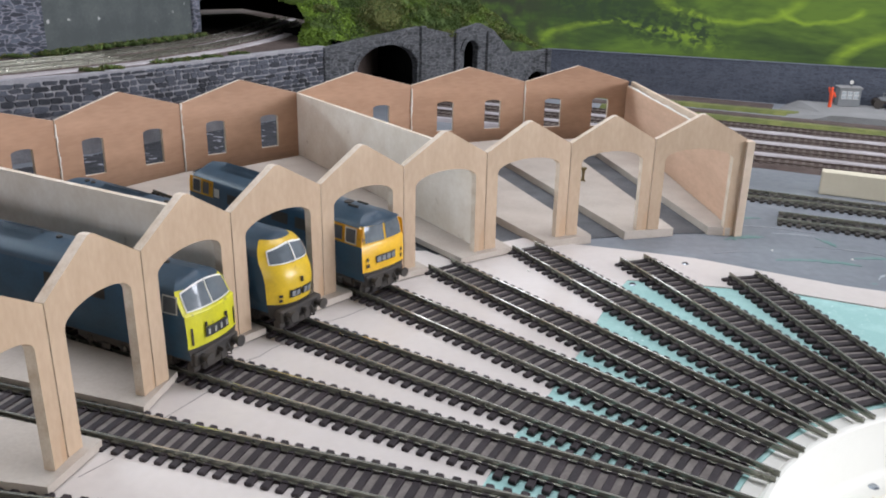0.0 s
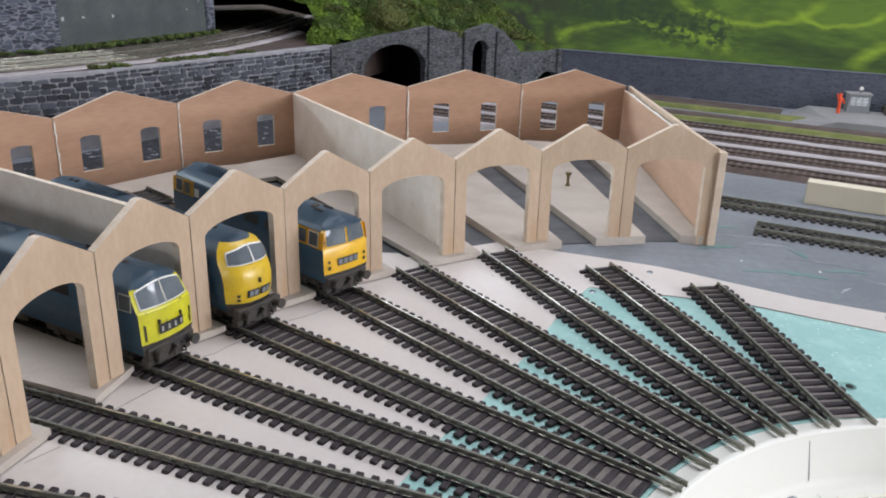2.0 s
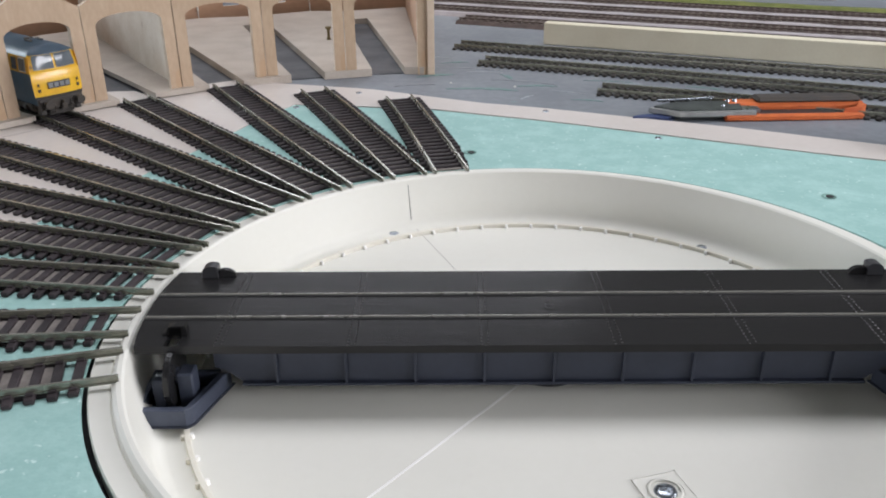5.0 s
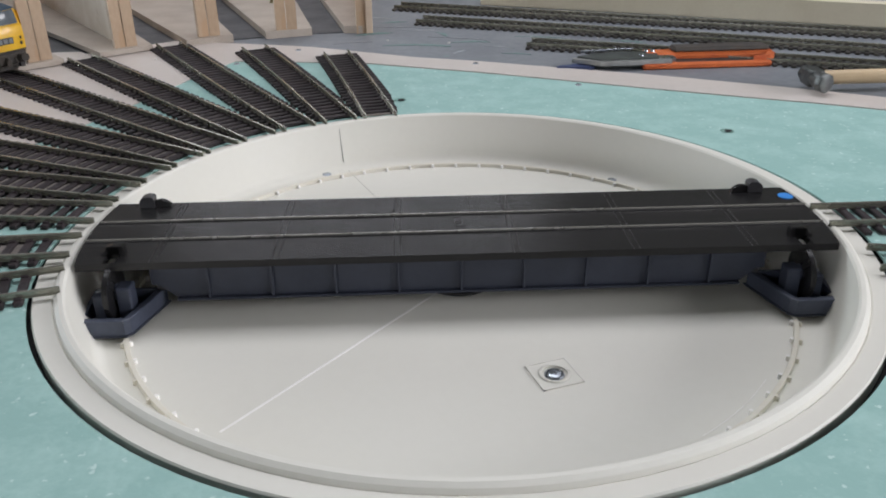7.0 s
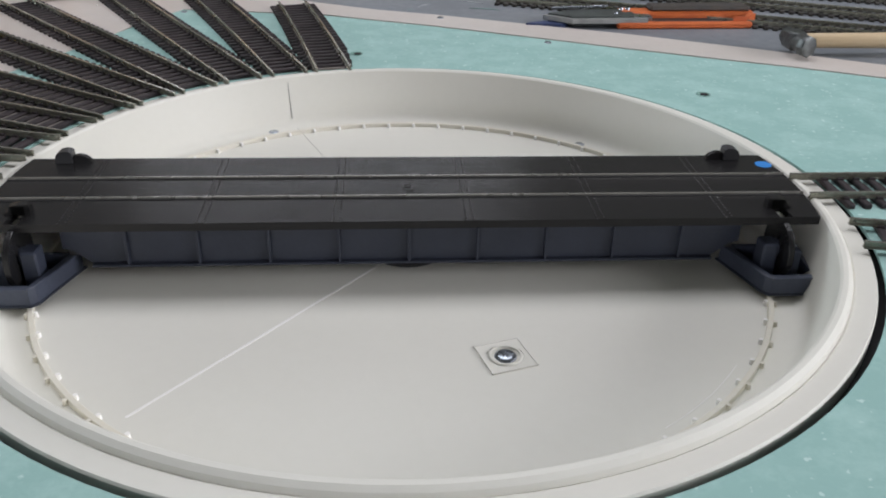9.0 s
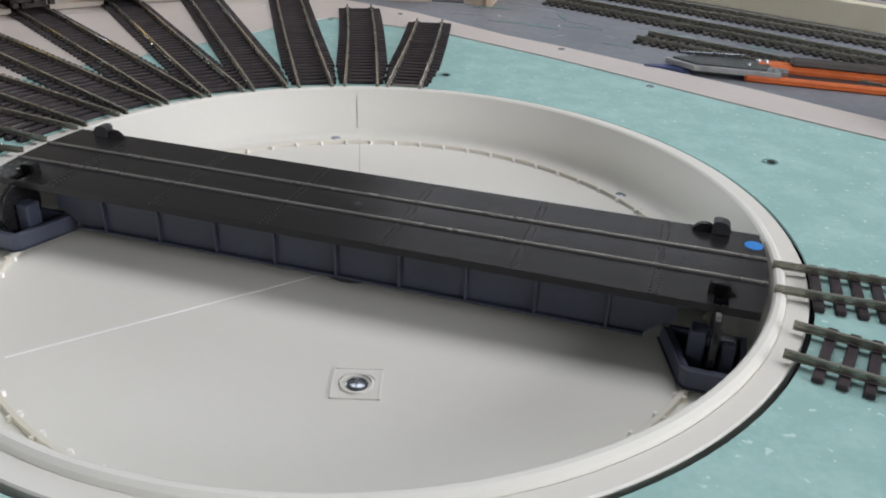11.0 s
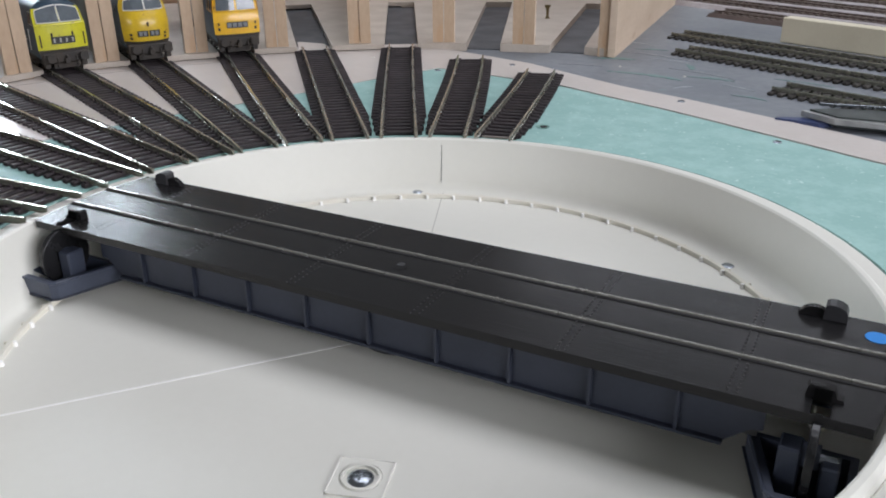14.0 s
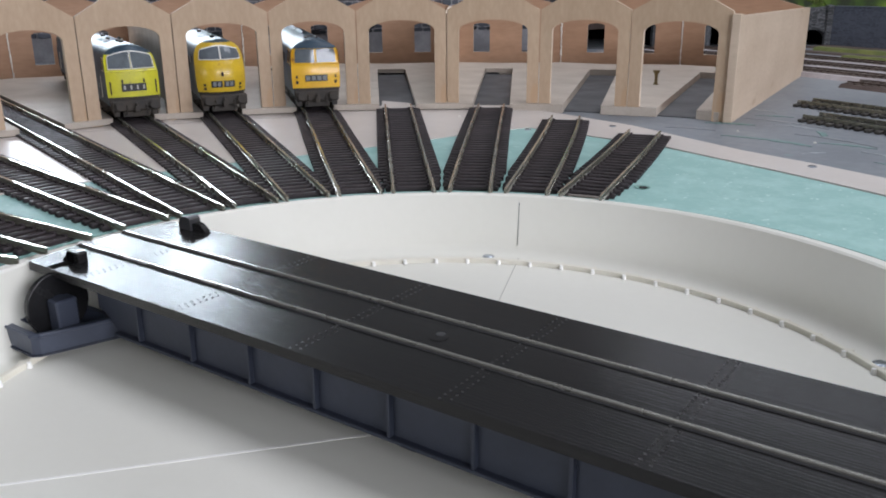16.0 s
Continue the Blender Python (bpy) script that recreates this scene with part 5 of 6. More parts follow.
solid("platform", bm, CONCRETE, "grey concrete platform with a ramped end", "platform")
PALE_PANE = material("milky_pane", (0.50, 0.55, 0.58), (0.40, 0.44, 0.47), rough=0.2, var=0.5)
HUT = pose(0.2270, 0.8700, 0.0075, 0, 0, -8)
hut = thing("hut", "small grey hut with white lattice windows and a clock on top", "hut", m=HUT)
part("hut_body", bm_box(-0.0125, -0.008, 0, 0.0125, 0.008, 0.0215, 0.0004), LIGHT_G, hut, "grey hut walls")
part("roof", bm_box(-0.0140, -0.0095, 0.0215, 0.0140, 0.0095, 0.0232, 0.0004), CONCRETE, hut, "flat grey roof")
for c in (-0.0068, 0.0, 0.0068):
    w = part("window", bm_box(c - 0.0028, -0.0084, 0.0090, c + 0.0028, -0.0079, 0.0185), WHITE_P, hut, "white lattice window")
    for px in (-0.0013, 0.0013):
        for pz in (0.0115, 0.0160):
            part("pane", bm_box(c + px - 0.0010, -0.0088, pz - 0.0018, c + px + 0.0010, -0.0083, pz + 0.0018), PALE_PANE, w)
clock = part("clock", bm_cyl(0.0028, 0.0012, pose(0.0005, -0.004, 0.0290, 90), 24), BLACK, hut, "round clock on a post")
part("clock_face", bm_cyl(0.0024, 0.0002, pose(0.0005, -0.0047, 0.0290, 90), 24), WHITE_P, clock)
part("clock_post", bm_rod((0.0005, -0.004, 0.0230), (0.0005, -0.004, 0.0265), 0.0006), BLACK, clock)


def figure(x, y, z, turn, arm, label):
    """A small painted figure as one plain shape."""
    bm = bm_lathe([(0.0020, 0), (0.0021, 0.001), (0.0017, 0.009), (0.0023, 0.0150), (0.0023, 0.0180), (0.0012, 0.0198), (0.0010, 0.0204), (0.0016, 0.0216), (0.0016, 0.0230), (0, 0.0242)], 12)
    bm_rod((0.0030, 0, 0.0180), (0.0052, -0.001, 0.0120), 0.0010, bm=bm)
    bm_rod((-0.0030, 0, 0.0180), (-0.0050, -0.001, 0.0180 + arm), 0.0010, bm=bm)
    solid("figurine", bm, FIG_OR, label, "figurine", "orange figurines", m=pose(x, y, z, 0, 0, turn), smooth=60)


figure(0.2010, 0.8560, 0.0075, 10, 0.0055, "tiny orange painted figurine with a raised arm by the hut")
figure(0.2800, 0.8545, 0.0185, -10, 0.0030, "tiny orange painted figurine standing on the flat wagon")
figure(0.3500, 0.8390, 0.0185, 30, -0.0030, "tiny orange painted figurine standing on the flat wagon")

wagon = thing("flat_wagon", "grey flat wagon with railings and a dark rounded cabin", "wagon", m=pose(0.3180, 0.8480, 0.0075, 0, 0, -13))
part("deck", bm_box(-0.0580, -0.0105, 0.0098, 0.0440, 0.0105, 0.0115, 0.0004), LIGHT_G, wagon, "grey plank deck")
part("frame", bm_box(-0.0640, -0.0085, 0.0060, 0.0500, 0.0085, 0.0098, 0.0006), UNDER, wagon)
for sx in (-0.060, 0.046):
    for sy in (-0.0085, 0.0085):
        part("wheel", bm_cyl(0.0052, 0.0024, pose(sx, sy, 0.0052, 90), 20), UNDER, wagon)
for sx in (-0.045, -0.024, 0.030):
    part("leg", bm_box(sx - 0.0009, -0.0100, 0, sx + 0.0009, -0.0082, 0.0100), UNDER, wagon)
for sx in (-0.013, -0.002):
    part("tool_box", bm_box(sx - 0.0042, -0.0098, 0.0015, sx + 0.0042, -0.0070, 0.0085, 0.0004), BLACK, wagon)
bm = bmesh.new()
for i in range(10):
    x = -0.0570 + i * 0.0111
    bm_rod((x, -0.0100, 0.0115), (x, -0.0100, 0.0190), 0.00035, bm=bm, segments=6)
for z in (0.0155, 0.0190):
    bm_rod((-0.0570, -0.0100, z), (0.0430, -0.0100, z), 0.00035, bm=bm, segments=6)
part("railing", bm, LIGHT_G, wagon, "thin grey railing")
cabin = part("cabin", bm_prism([(-0.0130, 0.0115), (0.0130, 0.0115), (0.0130, 0.0255), (0.0118, 0.0278), (0.0090, 0.0290), (-0.0090, 0.0290), (-0.0118, 0.0278), (-0.0130, 0.0255)], -0.0060, 0.0060), BLACK, wagon, "dark rounded cabin", pose(-0.007, 0, 0, 90))
part("clock_face", bm_cyl(0.0022, 0.0004, pose(0.001, 0.0250, 0.0062), 20), WHITE_P, cabin)

# ---- retaining walls, tunnels and the upper line ----
S0, S1, S2, S3 = Vector((-1.15, 0.03, 0)), Vector((-0.572, 0.5571, 0)), Vector((-0.398, 0.787, 0)), Vector((-0.125, 1.015, 0))
FAR1 = Vector((0.62, 0.748, 0))


def wall_along(name, a, b, profile, holes, thick, mat, label, category, kind=""):
    m, n = along(a.xy, b.xy)
    return solid(name, bm_plate(profile(n), holes, thick), mat, label, category, m=m, kind=kind)


TOPZ = 0.0700
WALL_A = wall_along("retaining_wall", S0, S1, lambda n: [(0, 0), (n, 0), (n, TOPZ), (0, TOPZ)], [], 0.012, MORTAR, "rubble stone retaining wall with pale mortar", "wall", "structure")
WALL_B = wall_along("retaining_wall", S1, S2, lambda n: [(0, 0), (n, 0), (n, TOPZ + 0.002), (0, TOPZ)], [], 0.012, MORTAR, "rubble stone retaining wall with pale mortar", "wall", "structure")
def stone_block(rng):
    """A rough stone face, one unit wide and high, that stands out from a wall towards -y."""
    bm = bmesh.new()
    def ring(y, f):
        out = []
        for x, z in ((-0.5, -0.3), (-0.36, -0.5), (0.36, -0.5), (0.5, -0.3), (0.5, 0.3), (0.36, 0.5), (-0.36, 0.5), (-0.5, 0.3)):
            out.append((x * f, y, z * f))
        return out
    shift = [(rng.uniform(-0.09, 0.09), rng.uniform(-0.12, 0.12)) for _ in range(8)]
    rows = [[bm.verts.new((x + dx, y, z + dz)) for (x, y, z), (dx, dz) in zip(ring(y, f), shift)] for y, f in ((0.4, 1.0), (-0.55, 0.98), (-1.0, 0.84))]
    for a, b in zip(rows, rows[1:]):
        for k in range(8):
            bm.faces.new((a[k], a[(k + 1) % 8], b[(k + 1) % 8], b[k]))
    bm.faces.new(rows[-1])
    bmesh.ops.recalc_face_normals(bm, faces=bm.faces)
    return bm


def lay_stones(rng, start, end, z0, z1):
    """Places of stones in rough courses: middle, width, height."""
    z = z0
    while z < z1 - 0.002:
        high = min(rng.uniform(0.0038, 0.0062), z1 - z)
        x = start - rng.uniform(0, 0.006)
        while x < end:
            wide = rng.uniform(0.0065, 0.0150)
            yield x + wide / 2, z + high / 2 + rng.uniform(-0.0004, 0.0004), wide - 0.0009, high - 0.0007
            x += wide
        z += high


rng = random.Random(77)
blocks = []
for k in range(14):
    mesh = bpy.data.meshes.new("stone")
    bm = stone_block(rng)
    bm.to_mesh(mesh)
    bm.free()
    mesh.materials.append(RUBBLE)
    blocks.append(mesh)
for wall, length, first in ((WALL_B, (S2 - S1).length, 0.026), ):
    for x, z, w, h in lay_stones(rng, 0.006, length - 0.004, first, TOPZ - 0.001):
        piece("stone", rng.choice(blocks), wall, pose(x, 0, z) @ Matrix.Diagonal((w, rng.uniform(0.0007, 0.0016), h, 1)))
bm = bmesh.new()
length = (S1 - S0).length
for x, z, w, h in lay_stones(rng, length - 0.40, length - 0.002, 0.026, TOPZ - 0.001):
    one = stone_block(rng)
    deep = rng.uniform(0.0007, 0.0016)
    vs = {v: bm.verts.new((x + v.co.x * w, v.co.y * deep, z + v.co.z * h)) for v in one.verts}
    for f in one.faces:
        bm.faces.new([vs[v] for v in f.verts])
    one.free()
tagged(part("stones", bm, RUBBLE_FAR, WALL_A), kind="stuff")
# the portal wall, with three arched openings
span = (S3 - S2).length


def arch_hole(c, half, spring, crown, n=14):
    return [(c - half, 0.001), (c + half, 0.001), *[(c + half * math.cos(t), spring + (crown - spring) * math.sin(t)) for t in (math.pi * i / n for i in range(n + 1))]]


portal_holes = [arch_hole(0.085, 0.0435, 0.040, 0.0690), arch_hole(0.2135, 0.0115, 0.054, 0.0676), arch_hole(0.334, 0.020, 0.004, 0.0200)]
wall_along("tunnel_portal", S2, S3, lambda n: [(0, 0), (n, 0), (n, 0.0490), (0.340, 0.0470), (0.285, 0.0480), (0.252, 0.0780), (0.229, 0.0879), (0.183, 0.0774), (0.134, 0.0877), (0.05, 0.0774), (0, 0.0695)],
           portal_holes, 0.010, MASON, "dark masonry tunnel portal wall with arched mouths", "tunnel portal", "structure")
m, _ = along(S2.xy, S3.xy)
portal = thing("portal_piers", "dark masonry piers and arch rings on the portal wall", "masonry", m=m)
for x, top in ((0.0, 0.071), (0.136, 0.0885), (0.190, 0.0800), (0.243, 0.0780), (0.352, 0.0500)):
    part("pier", bm_box(x - 0.004, -0.004, 0, x + 0.004, 0.002, top, 0.0008), MASON, portal)
for c, half, spring, crown in ((0.085, 0.0435, 0.040, 0.0690), (0.2135, 0.0115, 0.054, 0.0676), (0.334, 0.020, 0.004, 0.0200)):
    for i in range(17):
        t0, t1 = math.pi * i / 17 + 0.01, math.pi * (i + 1) / 17 - 0.01
        pts = [(c + (half + o) * math.cos(t), spring + (crown - spring + o) * math.sin(t)) for t, o in ((t0, 0.0005), (t1, 0.0005), (t1, 0.006), (t0, 0.006))]
        part("voussoir", bm_plate(pts, [], 0.003), MASON, portal, "", pose(0, -0.0016, 0))
# open black boxes behind the arches paint the tunnels' darkness
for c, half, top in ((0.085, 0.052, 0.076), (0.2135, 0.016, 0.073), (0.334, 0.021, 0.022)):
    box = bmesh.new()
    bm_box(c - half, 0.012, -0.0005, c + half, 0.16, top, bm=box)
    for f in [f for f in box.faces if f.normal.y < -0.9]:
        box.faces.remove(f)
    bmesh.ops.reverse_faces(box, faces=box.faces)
    part("tunnel_lining", box, VOID, portal, "black box for the unlit inside of the tunnel")
# the far wall
wall_along("retaining_wall", S3, FAR1, lambda n: [(0, 0), (n, 0), (n, 0.0540), (0, 0.0480)], [], 0.010, SLATE, "long slate-blue painted retaining wall", "wall", "structure")
wall_along("retaining_wall", FAR1, Vector((1.60, 0.55, 0)), lambda n: [(0, 0), (n, 0), (n, 0.0560), (0, 0.0540)], [], 0.010, SLATE, "long slate-blue painted retaining wall", "wall", "structure")
m, n = along(S3.xy, FAR1.xy)
cope = thing("wall_coping", "thin grey coping along the slate wall", "coping")
part("coping", bm_plate([(0, 0.0480), (n, 0.0540), (n, 0.0547), (0, 0.0487)], [], 0.011), SLATE, cope, "", m @ pose(0, -0.0006, 0))

# the upper level: embankment top, track, and the walls behind it
UP = [S0, S1, S2, Vector((-0.34, 1.00, 0)), Vector((-0.38, 1.30, 0)), Vector((-1.30, 1.30, 0))]
inner = [(S0 + Vector((-0.01, 0.012, 0))), (S1 + Vector((-0.008, 0.010, 0))), (S2 + Vector((-0.009, 0.008, 0))), *UP[3:]]
solid("upper_ground", bm_prism([(p.x, p.y) for p in inner], 0.02, TOPZ - 0.0005), BALLAST, "brown earth of the upper railway level", "ground", kind="structure")
LINE_UP = [Vector(p) for p in ((-1.15, 0.10, 0), (-0.85, 0.36, 0), (-0.651, 0.565, 0), (-0.5855, 0.6534, 0), (-0.535, 0.762, 0), (-0.508, 0.87, 0), (-0.497, 0.985, 0), (-0.495, 1.12, 0))]


def bed_strip(shift, wide, high, mat, name, label, category):
    bm = bmesh.new()
    rows = []
    for i, p in enumerate(LINE_UP):
        d = (LINE_UP[min(i + 1, len(LINE_UP) - 1)] - LINE_UP[max(i - 1, 0)]).normalized()
        left = Vector((-d.y, d.x, 0))
        rows.append([bm.verts.new(p + left * (shift + s * wide / 2) + Vector((0, 0, TOPZ - 0.0005 + h))) for s, h in ((-1, 0), (-0.85, high), (0.85, high), (1, 0))])
    for p, q in zip(rows, rows[1:]):
        for k in range(3):
            bm.faces.new((p[k], q[k], q[k + 1], p[k + 1]))
        bm.faces.new((p[3], q[3], q[0], p[0]))
    bm.faces.new(rows[0]), bm.faces.new(rows[-1][::-1])
    bmesh.ops.recalc_face_normals(bm, faces=bm.faces)
    return solid(name, bm, mat, label, category)


for shift in (-0.018, 0.022):
    bed = bed_strip(shift, 0.024, 0.0020, BALLAST, "track_bed", "brown ballasted track on the upper level", "railway track")
    pts = []
    for i, p in enumerate(LINE_UP):
        d = (LINE_UP[min(i + 1, len(LINE_UP) - 1)] - LINE_UP[max(i - 1, 0)]).normalized()
        pts.append(p + Vector((-d.y, d.x, 0)) * shift)
    for s in (-0.0087, 0.0087):
        part("rail", sweep(pts, s, TOPZ + 0.0016), [RAIL, RAIL], bed)
for shift, wide in ((-0.037, 0.014), (0.002, 0.018), (0.042, 0.012)):
    bed_strip(shift, wide, 0.0012, CINDER, "ballast_strip", "pale grey ballast beside the upper track", "ballast")

# wall behind the upper line, the wide tunnel mouth and its bridge beam
B0, B1, B2 = Vector((-1.15, 0.24, 0)), Vector((-0.6585, 0.6721, 0)), Vector((-0.5632, 0.8599, 0))
m, n = along(B0.xy, B1.xy)
solid("back_wall", bm_plate([(0, TOPZ - 0.001), (n, TOPZ - 0.001), (n, 0.165), (0, 0.150)], [], 0.012), STONE, "rubble stone back wall of the upper line", "wall", m=m, kind="structure")
m, n = along(B1.xy, B2.xy)
solid("back_wall", bm_plate([(0, TOPZ - 0.001), (n, TOPZ - 0.001), (n, 0.165), (0, 0.165)], [], 0.012), PLASTER, "dark rendered back wall with chipped pale spots", "wall", m=m, kind="structure")
bm = bm_box(n - 0.010, -0.004, TOPZ - 0.001, n + 0.002, 0.010, 0.166, 0.001)
solid("wall_quoin", bm, STONE, "rubble stone corner of the tunnel mouth", "wall", m=m, kind="structure")
B3 = Vector((-0.385, 1.000, 0))
m, n = along(B2.xy, B3.xy)
solid("tunnel_mouth", bm_plate([(0, TOPZ), (0.004, TOPZ), (0.004, 0.112), (0.02, 0.118), (0.07, 0.124), (0.13, 0.121), (0.165, 0.113), (0.175, TOPZ), (n, TOPZ), (n, 0.165), (0, 0.165)], [], 0.012), MASON,
      "dark masonry wide tunnel mouth of the upper line", "tunnel portal", m=m, kind="structure")
# the upper tunnel's darkness, painted by another black box
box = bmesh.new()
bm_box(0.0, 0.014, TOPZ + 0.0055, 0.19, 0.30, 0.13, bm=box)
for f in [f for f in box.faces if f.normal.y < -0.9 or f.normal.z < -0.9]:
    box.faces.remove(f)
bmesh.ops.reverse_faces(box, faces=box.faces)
solid("tunnel_lining", box, VOID, "black box for the unlit inside of the upper tunnel", "tunnel", m=m, kind="structure")


# ---- planting on the cutting ----
def tufts(name, centre, size, count, mats, label, blade=0.006):
    """A bush of scatter foam: many small crumpled leaves round a mound."""
    bm = bmesh.new()
    rng = random.Random(hash((round(centre[0], 3), count)) % 1000)
    for i in range(count):
        while True:
            p = Vector((rng.uniform(-1, 1), rng.uniform(-1, 1), rng.uniform(-0.35, 1)))
            if 0.45 < p.length < 1.0 + 0.18 * rng.random():
                break
        at = Vector((centre[0] + p.x * size[0], centre[1] + p.y * size[1], centre[2] + p.z * size[2]))
        turn = Euler((rng.uniform(-1.2, 1.2), rng.uniform(-1.2, 1.2), rng.uniform(0, 6.3))).to_matrix()
        s = blade * rng.uniform(0.5, 1.2)
        vs = [bm.verts.new(at + turn @ Vector(c) * s) for c in ((-0.5, -0.25, 0), (0.3, -0.45, 0.15), (0.6, 0.1, -0.1), (0.1, 0.55, 0.2), (-0.5, 0.3, 0.0))]
        f = bm.faces.new(vs)
        f.material_index = rng.randrange(len(mats))
    core = bmesh.ops.create_icosphere(bm, subdivisions=2, radius=1.0, matrix=Matrix.LocRotScale(centre, None, [s * 0.8 for s in size]))
    for v in core["verts"]:
        v.co += Vector((rng.uniform(-1, 1), rng.uniform(-1, 1), rng.uniform(-1, 1))) * min(size) * 0.14
    return solid(name, bm, mats, label, "bush", kind="stuff")


# hillside above the portals
hill = bmesh.new()
HILL = []
for i in range(25):
    f = i / 24
    base = S2.lerp(S3, f) + Vector((-0.006, 0.010, 0))
    up = (S3 - S2).normalized()
    out = Vector((-up.y, up.x, 0))
    low = 0.080 if f < 0.70 else 0.080 - (f - 0.70) * 0.11
    rows = []
    for k in range(9):
        g = k / 8
        h = low - 0.004 + g * (0.11 - 0.05 * max(0, f - 0.55) / 0.45) * (0.9 + 0.2 * random.random())
        rows.append(hill.verts.new(base + out * (0.002 + g * 0.17 + random.uniform(-0.004, 0.004)) + Vector((0, 0, h + random.uniform(-0.003, 0.003)))))
    HILL.append(rows)
for p, q in zip(HILL, HILL[1:]):
    for k in range(8):
        f = hill.faces.new((p[k], q[k], q[k + 1], p[k + 1]))
        f.material_index = 1
HILL_AT = [[v.co.copy() for v in row] for row in HILL]
solid("hillside", hill, [LEAF, LEAF_D, LEAF_Y], "steep planted hillside above the tunnel portals", "hillside", kind="structure")
def planting(name, rows, per_cell, label):
    """A ragged carpet of small leaves over a sloping sheet, its colours in patches."""
    rng = random.Random(5)
    verts, faces, index = [], [], []
    mats = [LEAF, LEAF_D, LEAF_Y, LEAF_B]
    for i in range(len(rows) - 1):
        for k in range(len(rows[0]) - 1):
            a, b, c = rows[i][k], rows[i + 1][k], rows[i][k + 1]
            for _ in range(per_cell):
                at = a + (b - a) * rng.random() + (c - a) * rng.random()
                q = at * 38.0
                patch = math.sin(q.x * 1.3 + 2.1 * math.sin(q.z)) + math.sin(q.y * 1.7 + q.z * 2.3) + 0.8 * math.sin(q.x * 3.1 - q.z * 4.7)
                lift = rng.random() ** 2 * (0.004 + 0.007 * max(0.0, math.sin(q.x * 2.9 + 1.0) * math.sin(q.z * 3.7 + q.y)))
                at = at + Vector((0.35 * lift, -0.5 * lift, lift))
                mood = patch + rng.uniform(-0.9, 0.9)
                index.append(3 if i < 4 and mood > -0.6 else 0 if mood > 0.9 else 2 if mood > 0.1 else 1)
                turn = Euler((rng.uniform(-1.3, 1.3), rng.uniform(-1.3, 1.3), rng.uniform(0, 6.3))).to_matrix()
                size = rng.uniform(0.0010, 0.0026)
                n = len(verts)
                verts += [tuple(at + turn @ Vector(p) * size) for p in ((-0.5, -0.3, 0.0), (0.5, -0.35, 0.1), (0.45, 0.4, -0.1), (-0.4, 0.45, 0.15))]
                faces.append((n, n + 1, n + 2, n + 3))
    mesh = bpy.data.meshes.new(name)
    mesh.from_pydata(verts, [], faces)
    for m in mats:
        mesh.materials.append(m)
    mesh.polygons.foreach_set("material_index", index)
    return tagged(new(name, mesh), label, "foliage", kind="stuff")


planting("hillside_foliage", HILL_AT, 330, "rough carpet of green and olive scatter foliage on the hillside")
rng = random.Random(5)
for n in range(26):
    i, k = rng.randrange(25), rng.randrange(0, 9)
    p = HILL_AT[i][k]
    pal = rng.choice(([LEAF, LEAF_D], [LEAF_D, LEAF_D, LEAF], [LEAF_Y, LEAF_D]))
    s = rng.uniform(0.006, 0.012)
    tufts("bush", (p.x, p.y, p.z), (s * 1.4, s, s * 0.6), 900, pal, "clump of green scatter foliage on the hillside", 0.0018)
for x, y, z, s, pal in ((-0.415, 0.815, 0.074, 0.018, [LEAF_B, LEAF]), (-0.410, 0.850, 0.080, 0.026, [LEAF_B, LEAF_B, LEAF]), (-0.345, 0.87, 0.095, 0.026, [LEAF_Y, LEAF_Y, LEAF_D])):
    tufts("bush", (x, y, z), (s, s, s * 0.9), 2600, pal, "bright green scatter bush at the tunnel shoulder", 0.0021)
for f in [i / 12 for i in range(13)]:
    p = B1.lerp(B2, f)
    tufts("bush", (p.x + 0.006, p.y - 0.008, TOPZ + 0.003), (0.009, 0.005, 0.0035), 160, [LEAF_D, LEAF_D, LEAF_Y], "low weeds along the foot of the upper wall", 0.0024)
for f in [i / 14 for i in range(15)]:
    p = B0.lerp(B1, 0.4 + 0.6 * f)
    tufts("bush", (p.x + 0.004, p.y - 0.008, TOPZ + 0.002), (0.016, 0.004, 0.0022), 140, [LEAF_D, LEAF_D, LEAF_Y], "low weeds along the foot of the upper wall", 0.0024)
for f in (0.05, 0.12, 0.30, 0.36, 0.42, 0.5, 0.62):
    p = S1.lerp(S2, f)
    tufts("bush", (p.x - 0.012, p.y + 0.012, TOPZ + 0.001), (0.012, 0.004, 0.0022), 120, [LEAF_D, LEAF_Y], "low weeds along the top of the retaining wall", 0.0024)

